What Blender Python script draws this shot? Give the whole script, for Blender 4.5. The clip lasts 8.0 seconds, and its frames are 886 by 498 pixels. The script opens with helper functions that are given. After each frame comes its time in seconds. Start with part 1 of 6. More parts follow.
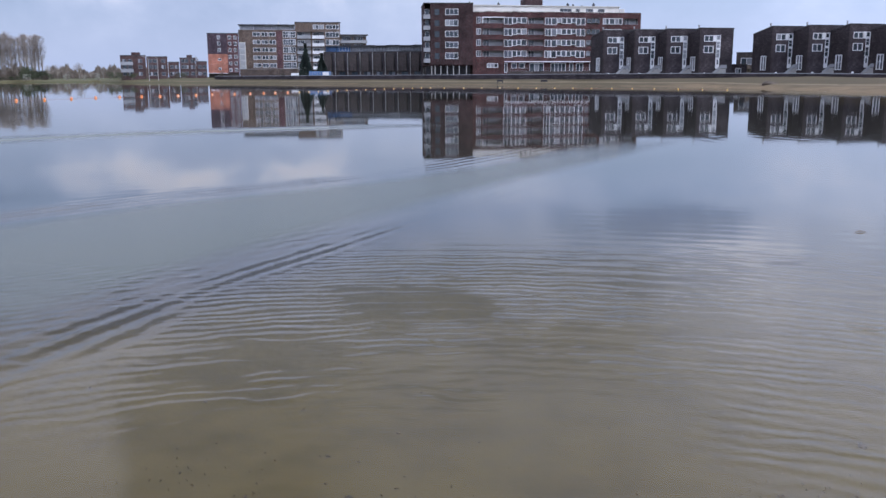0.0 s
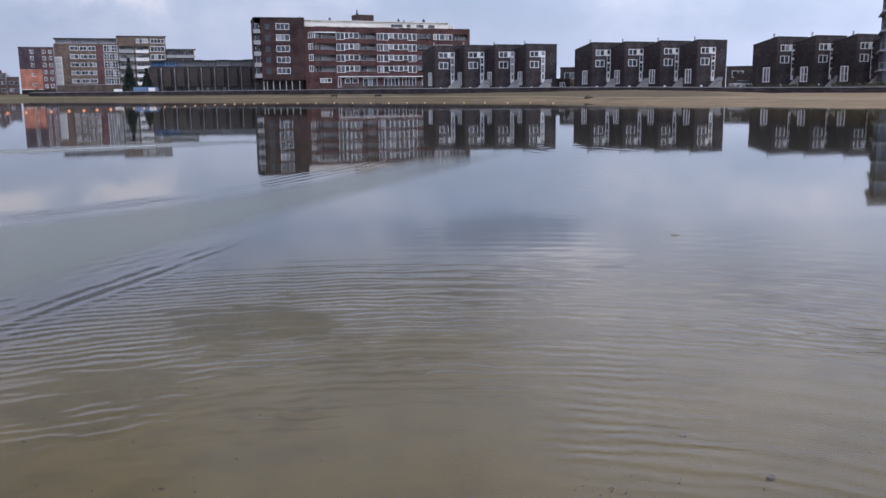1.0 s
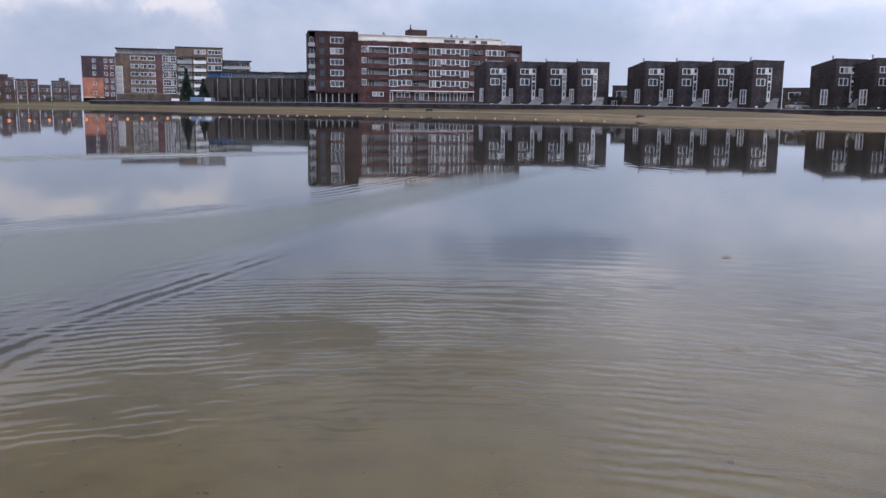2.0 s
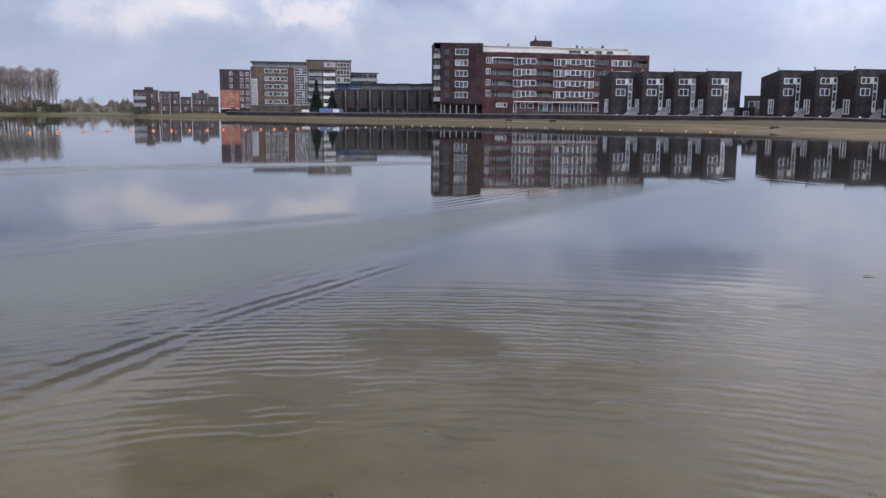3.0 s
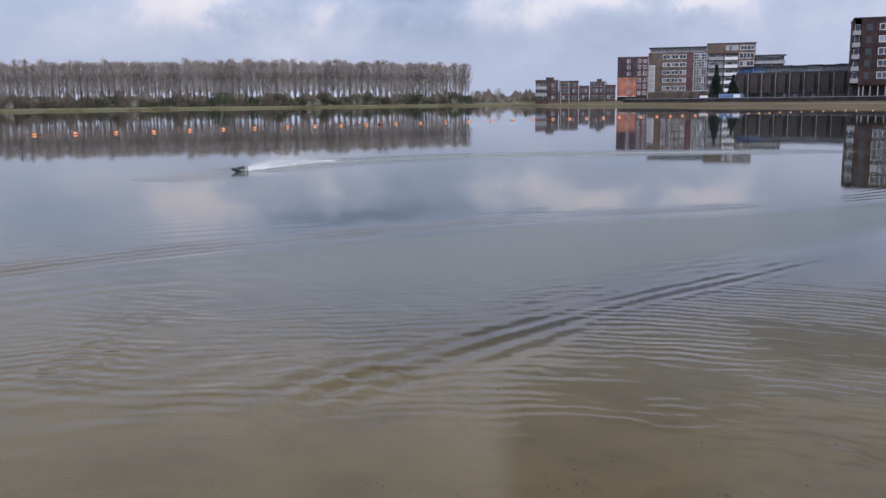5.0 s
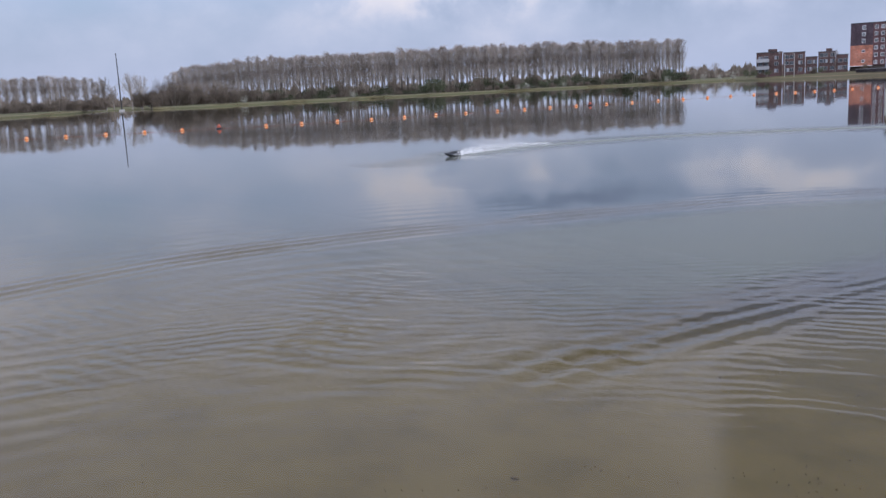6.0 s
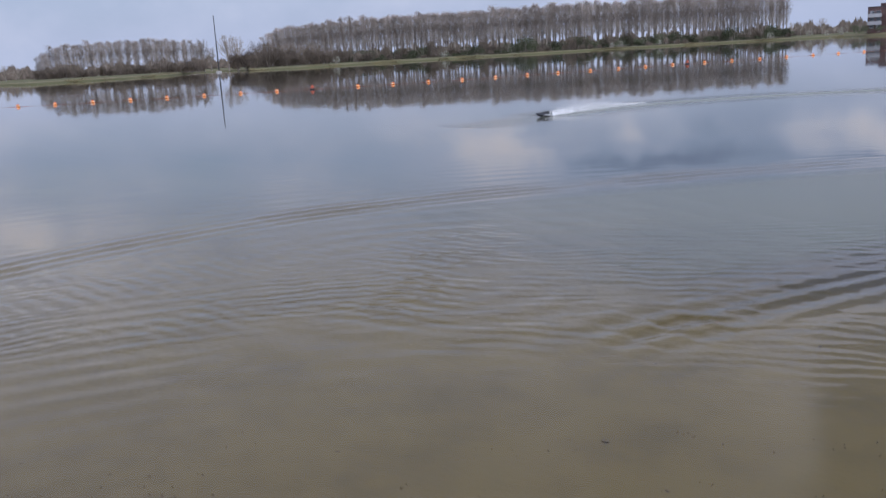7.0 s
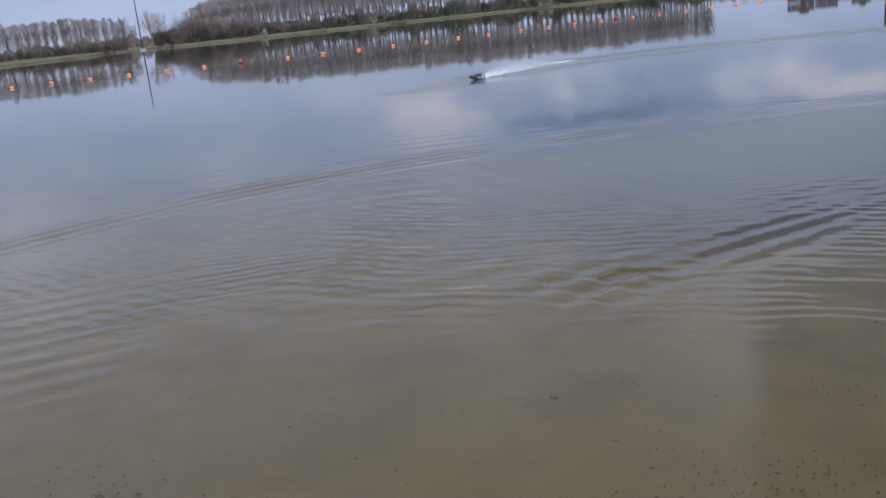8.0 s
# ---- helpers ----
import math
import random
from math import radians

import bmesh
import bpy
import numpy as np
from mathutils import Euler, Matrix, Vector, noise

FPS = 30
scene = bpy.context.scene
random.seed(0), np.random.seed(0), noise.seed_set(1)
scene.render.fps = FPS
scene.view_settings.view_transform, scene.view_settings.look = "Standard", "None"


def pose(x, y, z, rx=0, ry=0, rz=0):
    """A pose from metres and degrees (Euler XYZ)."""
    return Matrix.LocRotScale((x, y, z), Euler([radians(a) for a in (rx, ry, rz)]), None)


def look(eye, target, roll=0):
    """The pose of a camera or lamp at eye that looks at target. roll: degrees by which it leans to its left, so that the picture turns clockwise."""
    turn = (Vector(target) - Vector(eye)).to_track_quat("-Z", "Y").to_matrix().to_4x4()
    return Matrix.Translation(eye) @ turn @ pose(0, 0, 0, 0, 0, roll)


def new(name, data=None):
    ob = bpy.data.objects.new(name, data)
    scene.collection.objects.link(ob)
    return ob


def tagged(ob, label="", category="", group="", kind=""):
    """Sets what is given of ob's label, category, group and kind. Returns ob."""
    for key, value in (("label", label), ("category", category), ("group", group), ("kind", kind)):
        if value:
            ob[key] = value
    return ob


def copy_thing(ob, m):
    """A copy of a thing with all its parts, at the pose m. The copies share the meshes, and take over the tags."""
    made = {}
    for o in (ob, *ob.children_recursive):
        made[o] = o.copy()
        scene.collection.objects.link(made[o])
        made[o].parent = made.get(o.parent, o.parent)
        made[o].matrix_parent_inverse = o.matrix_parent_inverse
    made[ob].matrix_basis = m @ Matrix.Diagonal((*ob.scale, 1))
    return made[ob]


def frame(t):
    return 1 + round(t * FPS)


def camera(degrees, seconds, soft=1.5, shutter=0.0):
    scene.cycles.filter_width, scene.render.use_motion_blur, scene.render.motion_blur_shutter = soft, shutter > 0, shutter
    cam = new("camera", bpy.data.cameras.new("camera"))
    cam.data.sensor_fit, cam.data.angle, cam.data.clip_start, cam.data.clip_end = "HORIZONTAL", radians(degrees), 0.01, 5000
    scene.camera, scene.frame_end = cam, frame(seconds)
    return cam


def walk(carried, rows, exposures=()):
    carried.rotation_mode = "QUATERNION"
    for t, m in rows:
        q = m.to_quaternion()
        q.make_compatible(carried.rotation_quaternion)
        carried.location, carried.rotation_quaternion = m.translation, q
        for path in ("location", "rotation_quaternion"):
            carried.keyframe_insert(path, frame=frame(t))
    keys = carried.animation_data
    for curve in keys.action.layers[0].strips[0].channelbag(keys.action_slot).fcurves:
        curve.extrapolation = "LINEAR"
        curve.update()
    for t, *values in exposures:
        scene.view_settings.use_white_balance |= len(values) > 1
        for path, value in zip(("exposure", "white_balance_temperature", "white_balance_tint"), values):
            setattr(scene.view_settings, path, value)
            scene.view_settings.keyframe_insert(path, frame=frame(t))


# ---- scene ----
cam = camera(53.81, 8.0, soft=1.5)
EYE = 1.66

# seconds, heading (degrees to the left of the tower), pitch, roll
TURNS = [
    (0.0, -1.14, -11.19, -0.24),
    (0.5, -8.49, -11.02, -1.50),
    (1.0, -11.75, -10.32, -0.53),
    (1.2, -11.82, -10.18, -0.48),
    (2.3, -6.68, -9.10, 0.87),
    (2.5, -5.34, -9.00, 0.75),
    (3.0, -0.68, -8.73, 0.60),
    (3.5, 6.33, -8.87, 1.57),
    (4.0, 13.39, -9.41, 0.73),
    (4.2, 15.77, -9.44, 0.43),
    (5.3, 29.07, -9.52, -1.53),
    (5.5, 32.34, -9.46, -2.32),
    (6.0, 38.57, -10.27, -2.80),
    (6.3, 42.66, -11.27, -3.11),
    (6.5, 44.03, -11.75, -3.02),
    (7.0, 44.63, -12.51, -3.25),
    (7.5, 43.94, -13.85, -4.92),
    (8.0, 40.96, -14.97, -5.93),
]


def head_pose(a, p, r):
    """A camera held a hand's width before a body that turns on the spot."""
    a, p = radians(a), radians(p)
    eye = Vector((-0.2 * math.sin(a), 0.2 * math.cos(a), EYE))
    ahead = Vector((-math.sin(a) * math.cos(p), math.cos(a) * math.cos(p), math.sin(p)))
    return look(eye, eye + ahead, r)


# the phone's own exposure and white balance drift a little on the way
DRIFT = [(0.0, 0.11, 6250, 10), (0.5, 0.03, 6550, 10), (1.0, 0.0, 6650, 10), (2.5, -0.03, 6850, 10), (3.5, -0.06, 6830, 10), (4.2, -0.04, 6830, 10),
         (5.5, -0.03, 6650, 10), (6.5, -0.03, 6500, 10), (7.2, -0.05, 6500, 10), (8.0, -0.07, 6250, 10)]
walk(cam, [(t, head_pose(a, p, r)) for t, a, p, r in TURNS], DRIFT)

# ---- light ----
CLOUDS_AT = (3.58, 6.95, -0.67)
# heaps of cloud over the far shore: heading to the left, height, half width and half height in degrees, strength
BRIGHT_CLOUDS = [(20.5, 5.7, 2.6, 1.3, 0.9), (31.5, 5.4, 2.2, 1.1, 0.8), (40.0, 6.0, 2.8, 1.5, 1.0), (14.3, 6.2, 2.0, 0.8, 0.8), (7.0, 5.9, 1.5, 1.4, 0.9), (70.0, 9.6, 2.4, 1.8, 0.8),
                 (54.0, 7.6, 2.5, 0.8, 0.6), (-19.5, 10.8, 3.0, 1.2, 1.0), (-30.0, 6.5, 7.0, 1.6, 0.7)]
DARK_CLOUDS = [(30.0, 7.2, 5.0, 0.6, 1.2), (17.5, 7.9, 5.0, 0.6, 1.1), (-14.5, 9.0, 6.0, 1.1, 1.3), (-23.0, 13.0, 3.5, 1.0, 0.9), (-34.5, 13.2, 5.5, 1.8, 1.0), (25.5, 5.2, 1.8, 1.2, 0.35),
               (36.0, 5.0, 1.5, 1.2, 0.3), (0.0, 7.5, 3.0, 1.0, 0.6), (16.0, 4.0, 9.0, 2.4, 0.42)]
SUN_AZ, SUN_EL = 118.0, 38.0        # degrees clockwise from straight ahead; height



def node(nt, kind, **values):
    n = nt.nodes.new(kind)
    for k, v in values.items():
        if k in n.inputs:
            n.inputs[k].default_value = v
    return n


def math_node(nt, op, a, b=0.0, clamp=False):
    n = nt.nodes.new("ShaderNodeMath")
    n.operation, n.use_clamp = op, clamp
    for i, v in enumerate((a, b)):
        if isinstance(v, (int, float)):
            n.inputs[i].default_value = v
        else:
            nt.links.new(v, n.inputs[i])
    return n.outputs[0]


def ramp_node(nt, fac, stops):
    n = nt.nodes.new("ShaderNodeValToRGB")
    e = n.color_ramp.elements
    while len(e) < len(stops):
        e.new(0.5)
    for i, (p, c) in enumerate(stops):
        e[i].position = p
        e[i].color = (*c, 1) if len(c) == 3 else c
    nt.links.new(fac, n.inputs[0])
    return n.outputs[0]


def mix_colour(nt, fac, a, b, blend="MIX"):
    n = nt.nodes.new("ShaderNodeMix")
    n.data_type, n.blend_type = "RGBA", blend
    for sock, v in ((n.inputs[0], fac), (n.inputs[6], a), (n.inputs[7], b)):
        if isinstance(v, (int, float)):
            sock.default_value = v
        elif isinstance(v, tuple):
            sock.default_value = (*v, 1)
        else:
            nt.links.new(v, sock)
    return n.outputs[2]


def build_world():
    world = bpy.data.worlds.new("world")
    scene.world = world
    world.use_nodes = True
    nt = world.node_tree
    nt.nodes.clear()
    sky = nt.nodes.new("ShaderNodeTexSky")
    sky.sky_type, sky.sun_disc = "NISHITA", False
    sky.sun_elevation, sky.sun_rotation = radians(SUN_EL), radians(SUN_AZ)
    sky.air_density, sky.dust_density = 1.0, 2.0
    coord = nt.nodes.new("ShaderNodeTexCoord")
    sep = nt.nodes.new("ShaderNodeSeparateXYZ")
    nt.links.new(coord.outputs["Generated"], sep.inputs[0])
    up = math_node(nt, "MAXIMUM", sep.outputs[2], 0.0)
    # heading (degrees to the left) and height of each direction, both frayed by noise
    fray = node(nt, "ShaderNodeTexNoise", Scale=13.0, Detail=6.0, Roughness=0.6)
    nt.links.new(coord.outputs["Generated"], fray.inputs["Vector"])
    split = nt.nodes.new("ShaderNodeSeparateColor")
    nt.links.new(fray.outputs["Color"], split.inputs[0])
    az0 = math_node(nt, "MULTIPLY", math_node(nt, "ARCTAN2", math_node(nt, "MULTIPLY", sep.outputs[0], -1.0), sep.outputs[1]), 57.2958)
    az = math_node(nt, "ADD", az0, math_node(nt, "MULTIPLY", math_node(nt, "SUBTRACT", split.outputs[0], 0.5), 16.0))
    el0 = math_node(nt, "MULTIPLY", math_node(nt, "ARCSINE", up), 57.2958)
    el = math_node(nt, "ADD", el0, math_node(nt, "MULTIPLY", math_node(nt, "SUBTRACT", split.outputs[1], 0.5), 3.2))

    def bank(rows):
        """The sum of soft heaps of cloud, each with its heading, height, half width, half height and strength."""
        total = 0.0
        for a, e, wa, we, amount in rows:
            u = math_node(nt, "POWER", math_node(nt, "ABSOLUTE", math_node(nt, "MULTIPLY", math_node(nt, "SUBTRACT", az, a), 1 / wa)), 2.0)
            v = math_node(nt, "POWER", math_node(nt, "ABSOLUTE", math_node(nt, "MULTIPLY", math_node(nt, "SUBTRACT", el, e), 1 / we)), 2.0)
            g = math_node(nt, "MULTIPLY", math_node(nt, "POWER", 2.718, math_node(nt, "MULTIPLY", math_node(nt, "ADD", u, v), -1.0)), amount)
            total = g if total == 0.0 else math_node(nt, "ADD", total, g)
        return math_node(nt, "MINIMUM", total, 1.3)

    heaped = bank(BRIGHT_CLOUDS)
    gloomy = bank(DARK_CLOUDS)
    place = nt.nodes.new("ShaderNodeMapping")
    place.inputs["Scale"].default_value = (1.0, 1.0, 1.5)
    place.inputs["Location"].default_value = CLOUDS_AT
    nt.links.new(coord.outputs["Generated"], place.inputs["Vector"])
    big = node(nt, "ShaderNodeTexNoise", Scale=2.3, Detail=7.0, Roughness=0.5)
    puff = node(nt, "ShaderNodeTexNoise", Scale=8.0, Detail=8.0, Roughness=0.55)
    for q in (big, puff):
        nt.links.new(place.outputs[0], q.inputs["Vector"])
    heap = math_node(nt, "ADD", math_node(nt, "MULTIPLY", big.outputs["Fac"], 0.22), math_node(nt, "ADD", math_node(nt, "MULTIPLY", puff.outputs["Fac"], 0.24), 0.262))
    heap = math_node(nt, "ADD", heap, math_node(nt, "MULTIPLY", heaped, 0.075))
    heap = math_node(nt, "SUBTRACT", heap, math_node(nt, "MULTIPLY", gloomy, 0.085))
    # overhead a darker sheet of cloud with one sharp edge
    veil = node(nt, "ShaderNodeTexNoise", Scale=2.2, Detail=4.0, Roughness=0.5)
    nt.links.new(coord.outputs["Generated"], veil.inputs["Vector"])
    az = math_node(nt, "ADD", az0, math_node(nt, "MULTIPLY", math_node(nt, "SUBTRACT", split.outputs[0], 0.5), 7.0))
    el = math_node(nt, "ADD", el0, math_node(nt, "MULTIPLY", math_node(nt, "SUBTRACT", split.outputs[1], 0.5), 3.0))
    sill = math_node(nt, "ADD", math_node(nt, "MULTIPLY", math_node(nt, "MAXIMUM", math_node(nt, "SUBTRACT", az, 3.0), 0.0), 0.32), 11.8)
    sheet = ramp_node(nt, math_node(nt, "MULTIPLY", math_node(nt, "SUBTRACT", el, sill), 0.1), [(0.0, (0.0,) * 3), (0.16, (1.0,) * 3)])
    for gap, soft_by in ((math_node(nt, "SUBTRACT", 21.5, az), 0.25), (math_node(nt, "ADD", az, 23.0), 1.0)):
        sheet = math_node(nt, "MULTIPLY", sheet, ramp_node(nt, math_node(nt, "MULTIPLY", gap, 0.1), [(0.0, (0.0,) * 3), (soft_by, (1.0,) * 3)]))
    soft = math_node(nt, "ADD", math_node(nt, "MULTIPLY", veil.outputs["Fac"], 0.14), 0.452)
    soft = math_node(nt, "SUBTRACT", soft, math_node(nt, "MULTIPLY", gloomy, 0.05))
    high = ramp_node(nt, up, [(0.14, (0.0,) * 3), (0.27, (0.92,) * 3)])
    heap = math_node(nt, "ADD", math_node(nt, "MULTIPLY", heap, math_node(nt, "SUBTRACT", 1.0, high)), math_node(nt, "MULTIPLY", soft, high))
    # it is thickest along its lower edge and at its left end, and thins out in streaks
    edge = ramp_node(nt, math_node(nt, "MULTIPLY", math_node(nt, "SUBTRACT", 20.5, el), 0.1), [(0.0, (0.0,) * 3), (0.5, (1.0,) * 3)])
    end_on = ramp_node(nt, math_node(nt, "MULTIPLY", math_node(nt, "SUBTRACT", az, 3.0), 0.1), [(0.0, (0.0,) * 3), (0.7, (1.0,) * 3)])
    streak = math_node(nt, "MULTIPLY", math_node(nt, "SUBTRACT", puff.outputs["Fac"], 0.5), 0.9)
    thick = math_node(nt, "ADD", math_node(nt, "MULTIPLY", math_node(nt, "MAXIMUM", edge, end_on), 0.72), math_node(nt, "ADD", streak, 0.28))
    heap = math_node(nt, "SUBTRACT", heap, math_node(nt, "MULTIPLY", math_node(nt, "MULTIPLY", sheet, thick), 0.082))
    cover = ramp_node(nt, heap, [(0.42, (0.0,) * 3), (0.55, (1.0,) * 3)])
    tone = ramp_node(nt, heap, [(0.44, (4.6, 5.4, 7.8)), (0.51, (5.8, 6.4, 8.4)), (0.60, (8.0, 7.9, 8.9))])
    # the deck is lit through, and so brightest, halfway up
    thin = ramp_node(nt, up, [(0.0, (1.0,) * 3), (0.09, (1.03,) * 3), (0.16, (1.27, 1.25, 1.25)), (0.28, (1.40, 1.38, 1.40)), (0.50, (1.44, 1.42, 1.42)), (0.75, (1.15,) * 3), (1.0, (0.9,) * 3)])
    haze = ramp_node(nt, up, [(0.0, (0.85,) * 3), (0.10, (0.0,) * 3)])
    base = mix_colour(nt, 0.65, sky.outputs[0], (3.9, 4.9, 7.6))
    # clear sky between the clouds deepens with height
    base = mix_colour(nt, high, base, (1.5, 1.8, 2.5))
    # the undersides of the thick clouds
    base = mix_colour(nt, math_node(nt, "MULTIPLY", gloomy, 0.6), base, (1.9, 2.5, 4.2))
    base = mix_colour(nt, math_node(nt, "MULTIPLY", math_node(nt, "MULTIPLY", sheet, thick), 0.75, True), base, (1.6, 1.9, 2.6))
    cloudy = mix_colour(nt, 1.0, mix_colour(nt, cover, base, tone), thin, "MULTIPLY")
    out = mix_colour(nt, haze, cloudy, (4.9, 5.65, 7.95))
    # the veil of cloud is brighter towards the sun
    dot = nt.nodes.new("ShaderNodeVectorMath")
    dot.operation = "DOT_PRODUCT"
    dot.inputs[1].default_value = (math.sin(radians(SUN_AZ)) * math.cos(radians(SUN_EL)), math.cos(radians(SUN_AZ)) * math.cos(radians(SUN_EL)), math.sin(radians(SUN_EL)))
    nt.links.new(coord.outputs["Generated"], dot.inputs[0])
    glow = ramp_node(nt, math_node(nt, "ADD", math_node(nt, "MULTIPLY", dot.outputs["Value"], 0.5), 0.5), [(0.15, (0.96,) * 3), (0.35, (1.02,) * 3), (0.60, (1.34,) * 3), (0.85, (1.7,) * 3), (1.0, (2.2,) * 3)])
    out = mix_colour(nt, 1.0, out, glow, "MULTIPLY")
    back = node(nt, "ShaderNodeBackground", Strength=0.1)
    nt.links.new(out, back.inputs[0])
    end = nt.nodes.new("ShaderNodeOutputWorld")
    nt.links.new(back.outputs[0], end.inputs[0])


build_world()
sun_data = bpy.data.lights.new("sun", "SUN")
sun_data.energy, sun_data.angle, sun_data.color = 0.9, radians(14), (1.0, 0.96, 0.91)
sun = new("sun", sun_data)
_a, _e = radians(SUN_AZ), radians(SUN_EL)
sun.matrix_world = look((0, 0, 60), (-math.sin(_a) * math.cos(_e), -math.cos(_a) * math.cos(_e), 60 - math.sin(_e)))


# ---- materials ----
def surface(name, colour, rough=0.8, vary=0.25, scale=1.0, bump=0.15, second=None, metal=0.0, per_piece=0.0, spec=0.3):
    """A plain surface with stains at a large scale, grain at a small one, and a fine relief."""
    m = bpy.data.materials.new(name)
    m.use_nodes = True
    nt = m.node_tree
    bsdf = nt.nodes["Principled BSDF"]
    coord = nt.nodes.new("ShaderNodeTexCoord")
    large = node(nt, "ShaderNodeTexNoise", Scale=0.35 * scale, Detail=4.0, Roughness=0.6)
    small = node(nt, "ShaderNodeTexNoise", Scale=6.0 * scale, Detail=4.0, Roughness=0.65)
    for n in (large, small):
        nt.links.new(coord.outputs["Object"], n.inputs["Vector"])
    dark = tuple(c * (1 - vary) for c in colour)
    light = second or tuple(min(1, c * (1 + vary)) for c in colour)
    col = mix_colour(nt, ramp_node(nt, large.outputs["Fac"], [(0.35, (0,) * 3), (0.65, (1,) * 3)]), dark, light)
    grain = ramp_node(nt, small.outputs["Fac"], [(0.3, (1 - vary * 0.8,) * 3), (0.7, (1 + vary * 0.5,) * 3)])
    col = mix_colour(nt, 1.0, col, grain, "MULTIPLY")
    if per_piece:
        info = nt.nodes.new("ShaderNodeObjectInfo")
        own = ramp_node(nt, info.outputs["Random"], [(0.0, (1 - per_piece,) * 3), (1.0, (1 + per_piece,) * 3)])
        col = mix_colour(nt, 1.0, col, own, "MULTIPLY")
    nt.links.new(col, bsdf.inputs["Base Color"])
    bsdf.inputs["Roughness"].default_value = rough
    bsdf.inputs["Metallic"].default_value = metal
    bsdf.inputs["Specular IOR Level"].default_value = spec
    if bump:
        b = node(nt, "ShaderNodeBump", Strength=bump, Distance=0.05)
        nt.links.new(small.outputs["Fac"], b.inputs["Height"])
        nt.links.new(b.outputs[0], bsdf.inputs["Normal"])
    return m


def brickwork(name, colour, mortar, vary=0.3):
    """Brick of real size, with joints in relief; too far off to tell the bricks apart singly."""
    m = surface(name, tuple(0.88 * c for c in colour), 0.9, vary, 1.0, 0.0)
    nt = m.node_tree
    bsdf = nt.nodes["Principled BSDF"]
    coord = nt.nodes.new("ShaderNodeTexCoord")
    turn = nt.nodes.new("ShaderNodeSeparateXYZ")
    nt.links.new(coord.outputs["Object"], turn.inputs[0])
    flat = nt.nodes.new("ShaderNodeCombineXYZ")
    nt.links.new(math_node(nt, "ADD", turn.outputs[0], turn.outputs[1]), flat.inputs[0])
    nt.links.new(turn.outputs[2], flat.inputs[1])
    br = node(nt, "ShaderNodeTexBrick", Scale=1.0)
    br.inputs["Brick Width"].default_value, br.inputs["Row Height"].default_value = 0.22, 0.062
    br.inputs["Mortar Size"].default_value = 0.006
    br.inputs["Color1"].default_value = (1.18, 1.1, 1.05, 1)
    br.inputs["Color2"].default_value = (0.78, 0.8, 0.82, 1)
    br.inputs["Mortar"].default_value = (*[a / max(b, 0.01) for a, b in zip(mortar, colour)], 1)
    nt.links.new(flat.outputs[0], br.inputs["Vector"])
    old = bsdf.inputs["Base Color"].links[0].from_socket
    # clusters of burnt and of pale bricks within the wall
    spread = nt.nodes.new("ShaderNodeMapping")
    spread.inputs["Scale"].default_value = (1.6, 4.2, 1.0)
    nt.links.new(flat.outputs[0], spread.inputs["Vector"])
    burnt = node(nt, "ShaderNodeTexNoise", Scale=1.0, Detail=3.0, Roughness=0.75)
    nt.links.new(spread.outputs[0], burnt.inputs["Vector"])
    mottle = ramp_node(nt, burnt.outputs["Fac"], [(0.30, (0.45,) * 3), (0.50, (0.95,) * 3), (0.70, (1.75, 1.7, 1.65))])
    col = mix_colour(nt, 1.0, mix_colour(nt, 1.0, old, br.outputs["Color"], "MULTIPLY"), mottle, "MULTIPLY")
    nt.links.new(col, bsdf.inputs["Base Color"])
    return m


def glazing(name, tint=(0.035, 0.045, 0.055)):
    """Opaque glossy panes, each a little different; dim rooms and bluish sky reflection painted in."""
    m = bpy.data.materials.new(name)
    m.use_nodes = True
    nt = m.node_tree
    bsdf = nt.nodes["Principled BSDF"]
    info = nt.nodes.new("ShaderNodeObjectInfo")
    col = ramp_node(nt, info.outputs["Random"], [(0.0, tint), (0.6, tuple(c * 1.8 for c in tint)), (0.80, (0.10, 0.115, 0.145)), (1.0, (0.36, 0.38, 0.41))])
    nt.links.new(col, bsdf.inputs["Base Color"])
    bsdf.inputs["Roughness"].default_value = 0.06
    bsdf.inputs["IOR"].default_value = 1.5
    return m


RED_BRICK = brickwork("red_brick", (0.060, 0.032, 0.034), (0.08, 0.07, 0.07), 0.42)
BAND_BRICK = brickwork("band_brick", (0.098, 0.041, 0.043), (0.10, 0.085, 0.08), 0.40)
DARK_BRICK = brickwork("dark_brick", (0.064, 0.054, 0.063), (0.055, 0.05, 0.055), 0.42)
# darker copy of the row house brick: shade of the side walls in its colour
SHADED_BRICK = brickwork("shaded_brick", (0.050, 0.040, 0.046), (0.055, 0.05, 0.05), 0.42)
TAN_BRICK = brickwork("tan_brick", (0.17, 0.125, 0.102), (0.2, 0.18, 0.16))
GREY_BRICK = brickwork("grey_brick", (0.092, 0.076, 0.073), (0.08, 0.08, 0.08))
ORANGE_BRICK = brickwork("orange_brick", (0.50, 0.20, 0.14), (0.4, 0.25, 0.2))
PURPLE_BRICK = brickwork("purple_brick", (0.085, 0.060, 0.080), (0.09, 0.08, 0.09))
PLUM_BRICK = brickwork("plum_brick", (0.12, 0.065, 0.075), (0.2, 0.12, 0.12))
LOW_BRICK = brickwork("low_brick", (0.10, 0.060, 0.060), (0.13, 0.1, 0.1))
WHITE_PAINT = surface("white_paint", (0.78, 0.79, 0.81), 0.5, 0.08, 1.0, 0.0)
CREAM_PAINT = surface("cream_paint", (0.72, 0.70, 0.66), 0.6, 0.08, 1.0, 0.0)
GREY_PAINT = surface("grey_paint", (0.33, 0.34, 0.36), 0.6, 0.12, 1.0, 0.0)
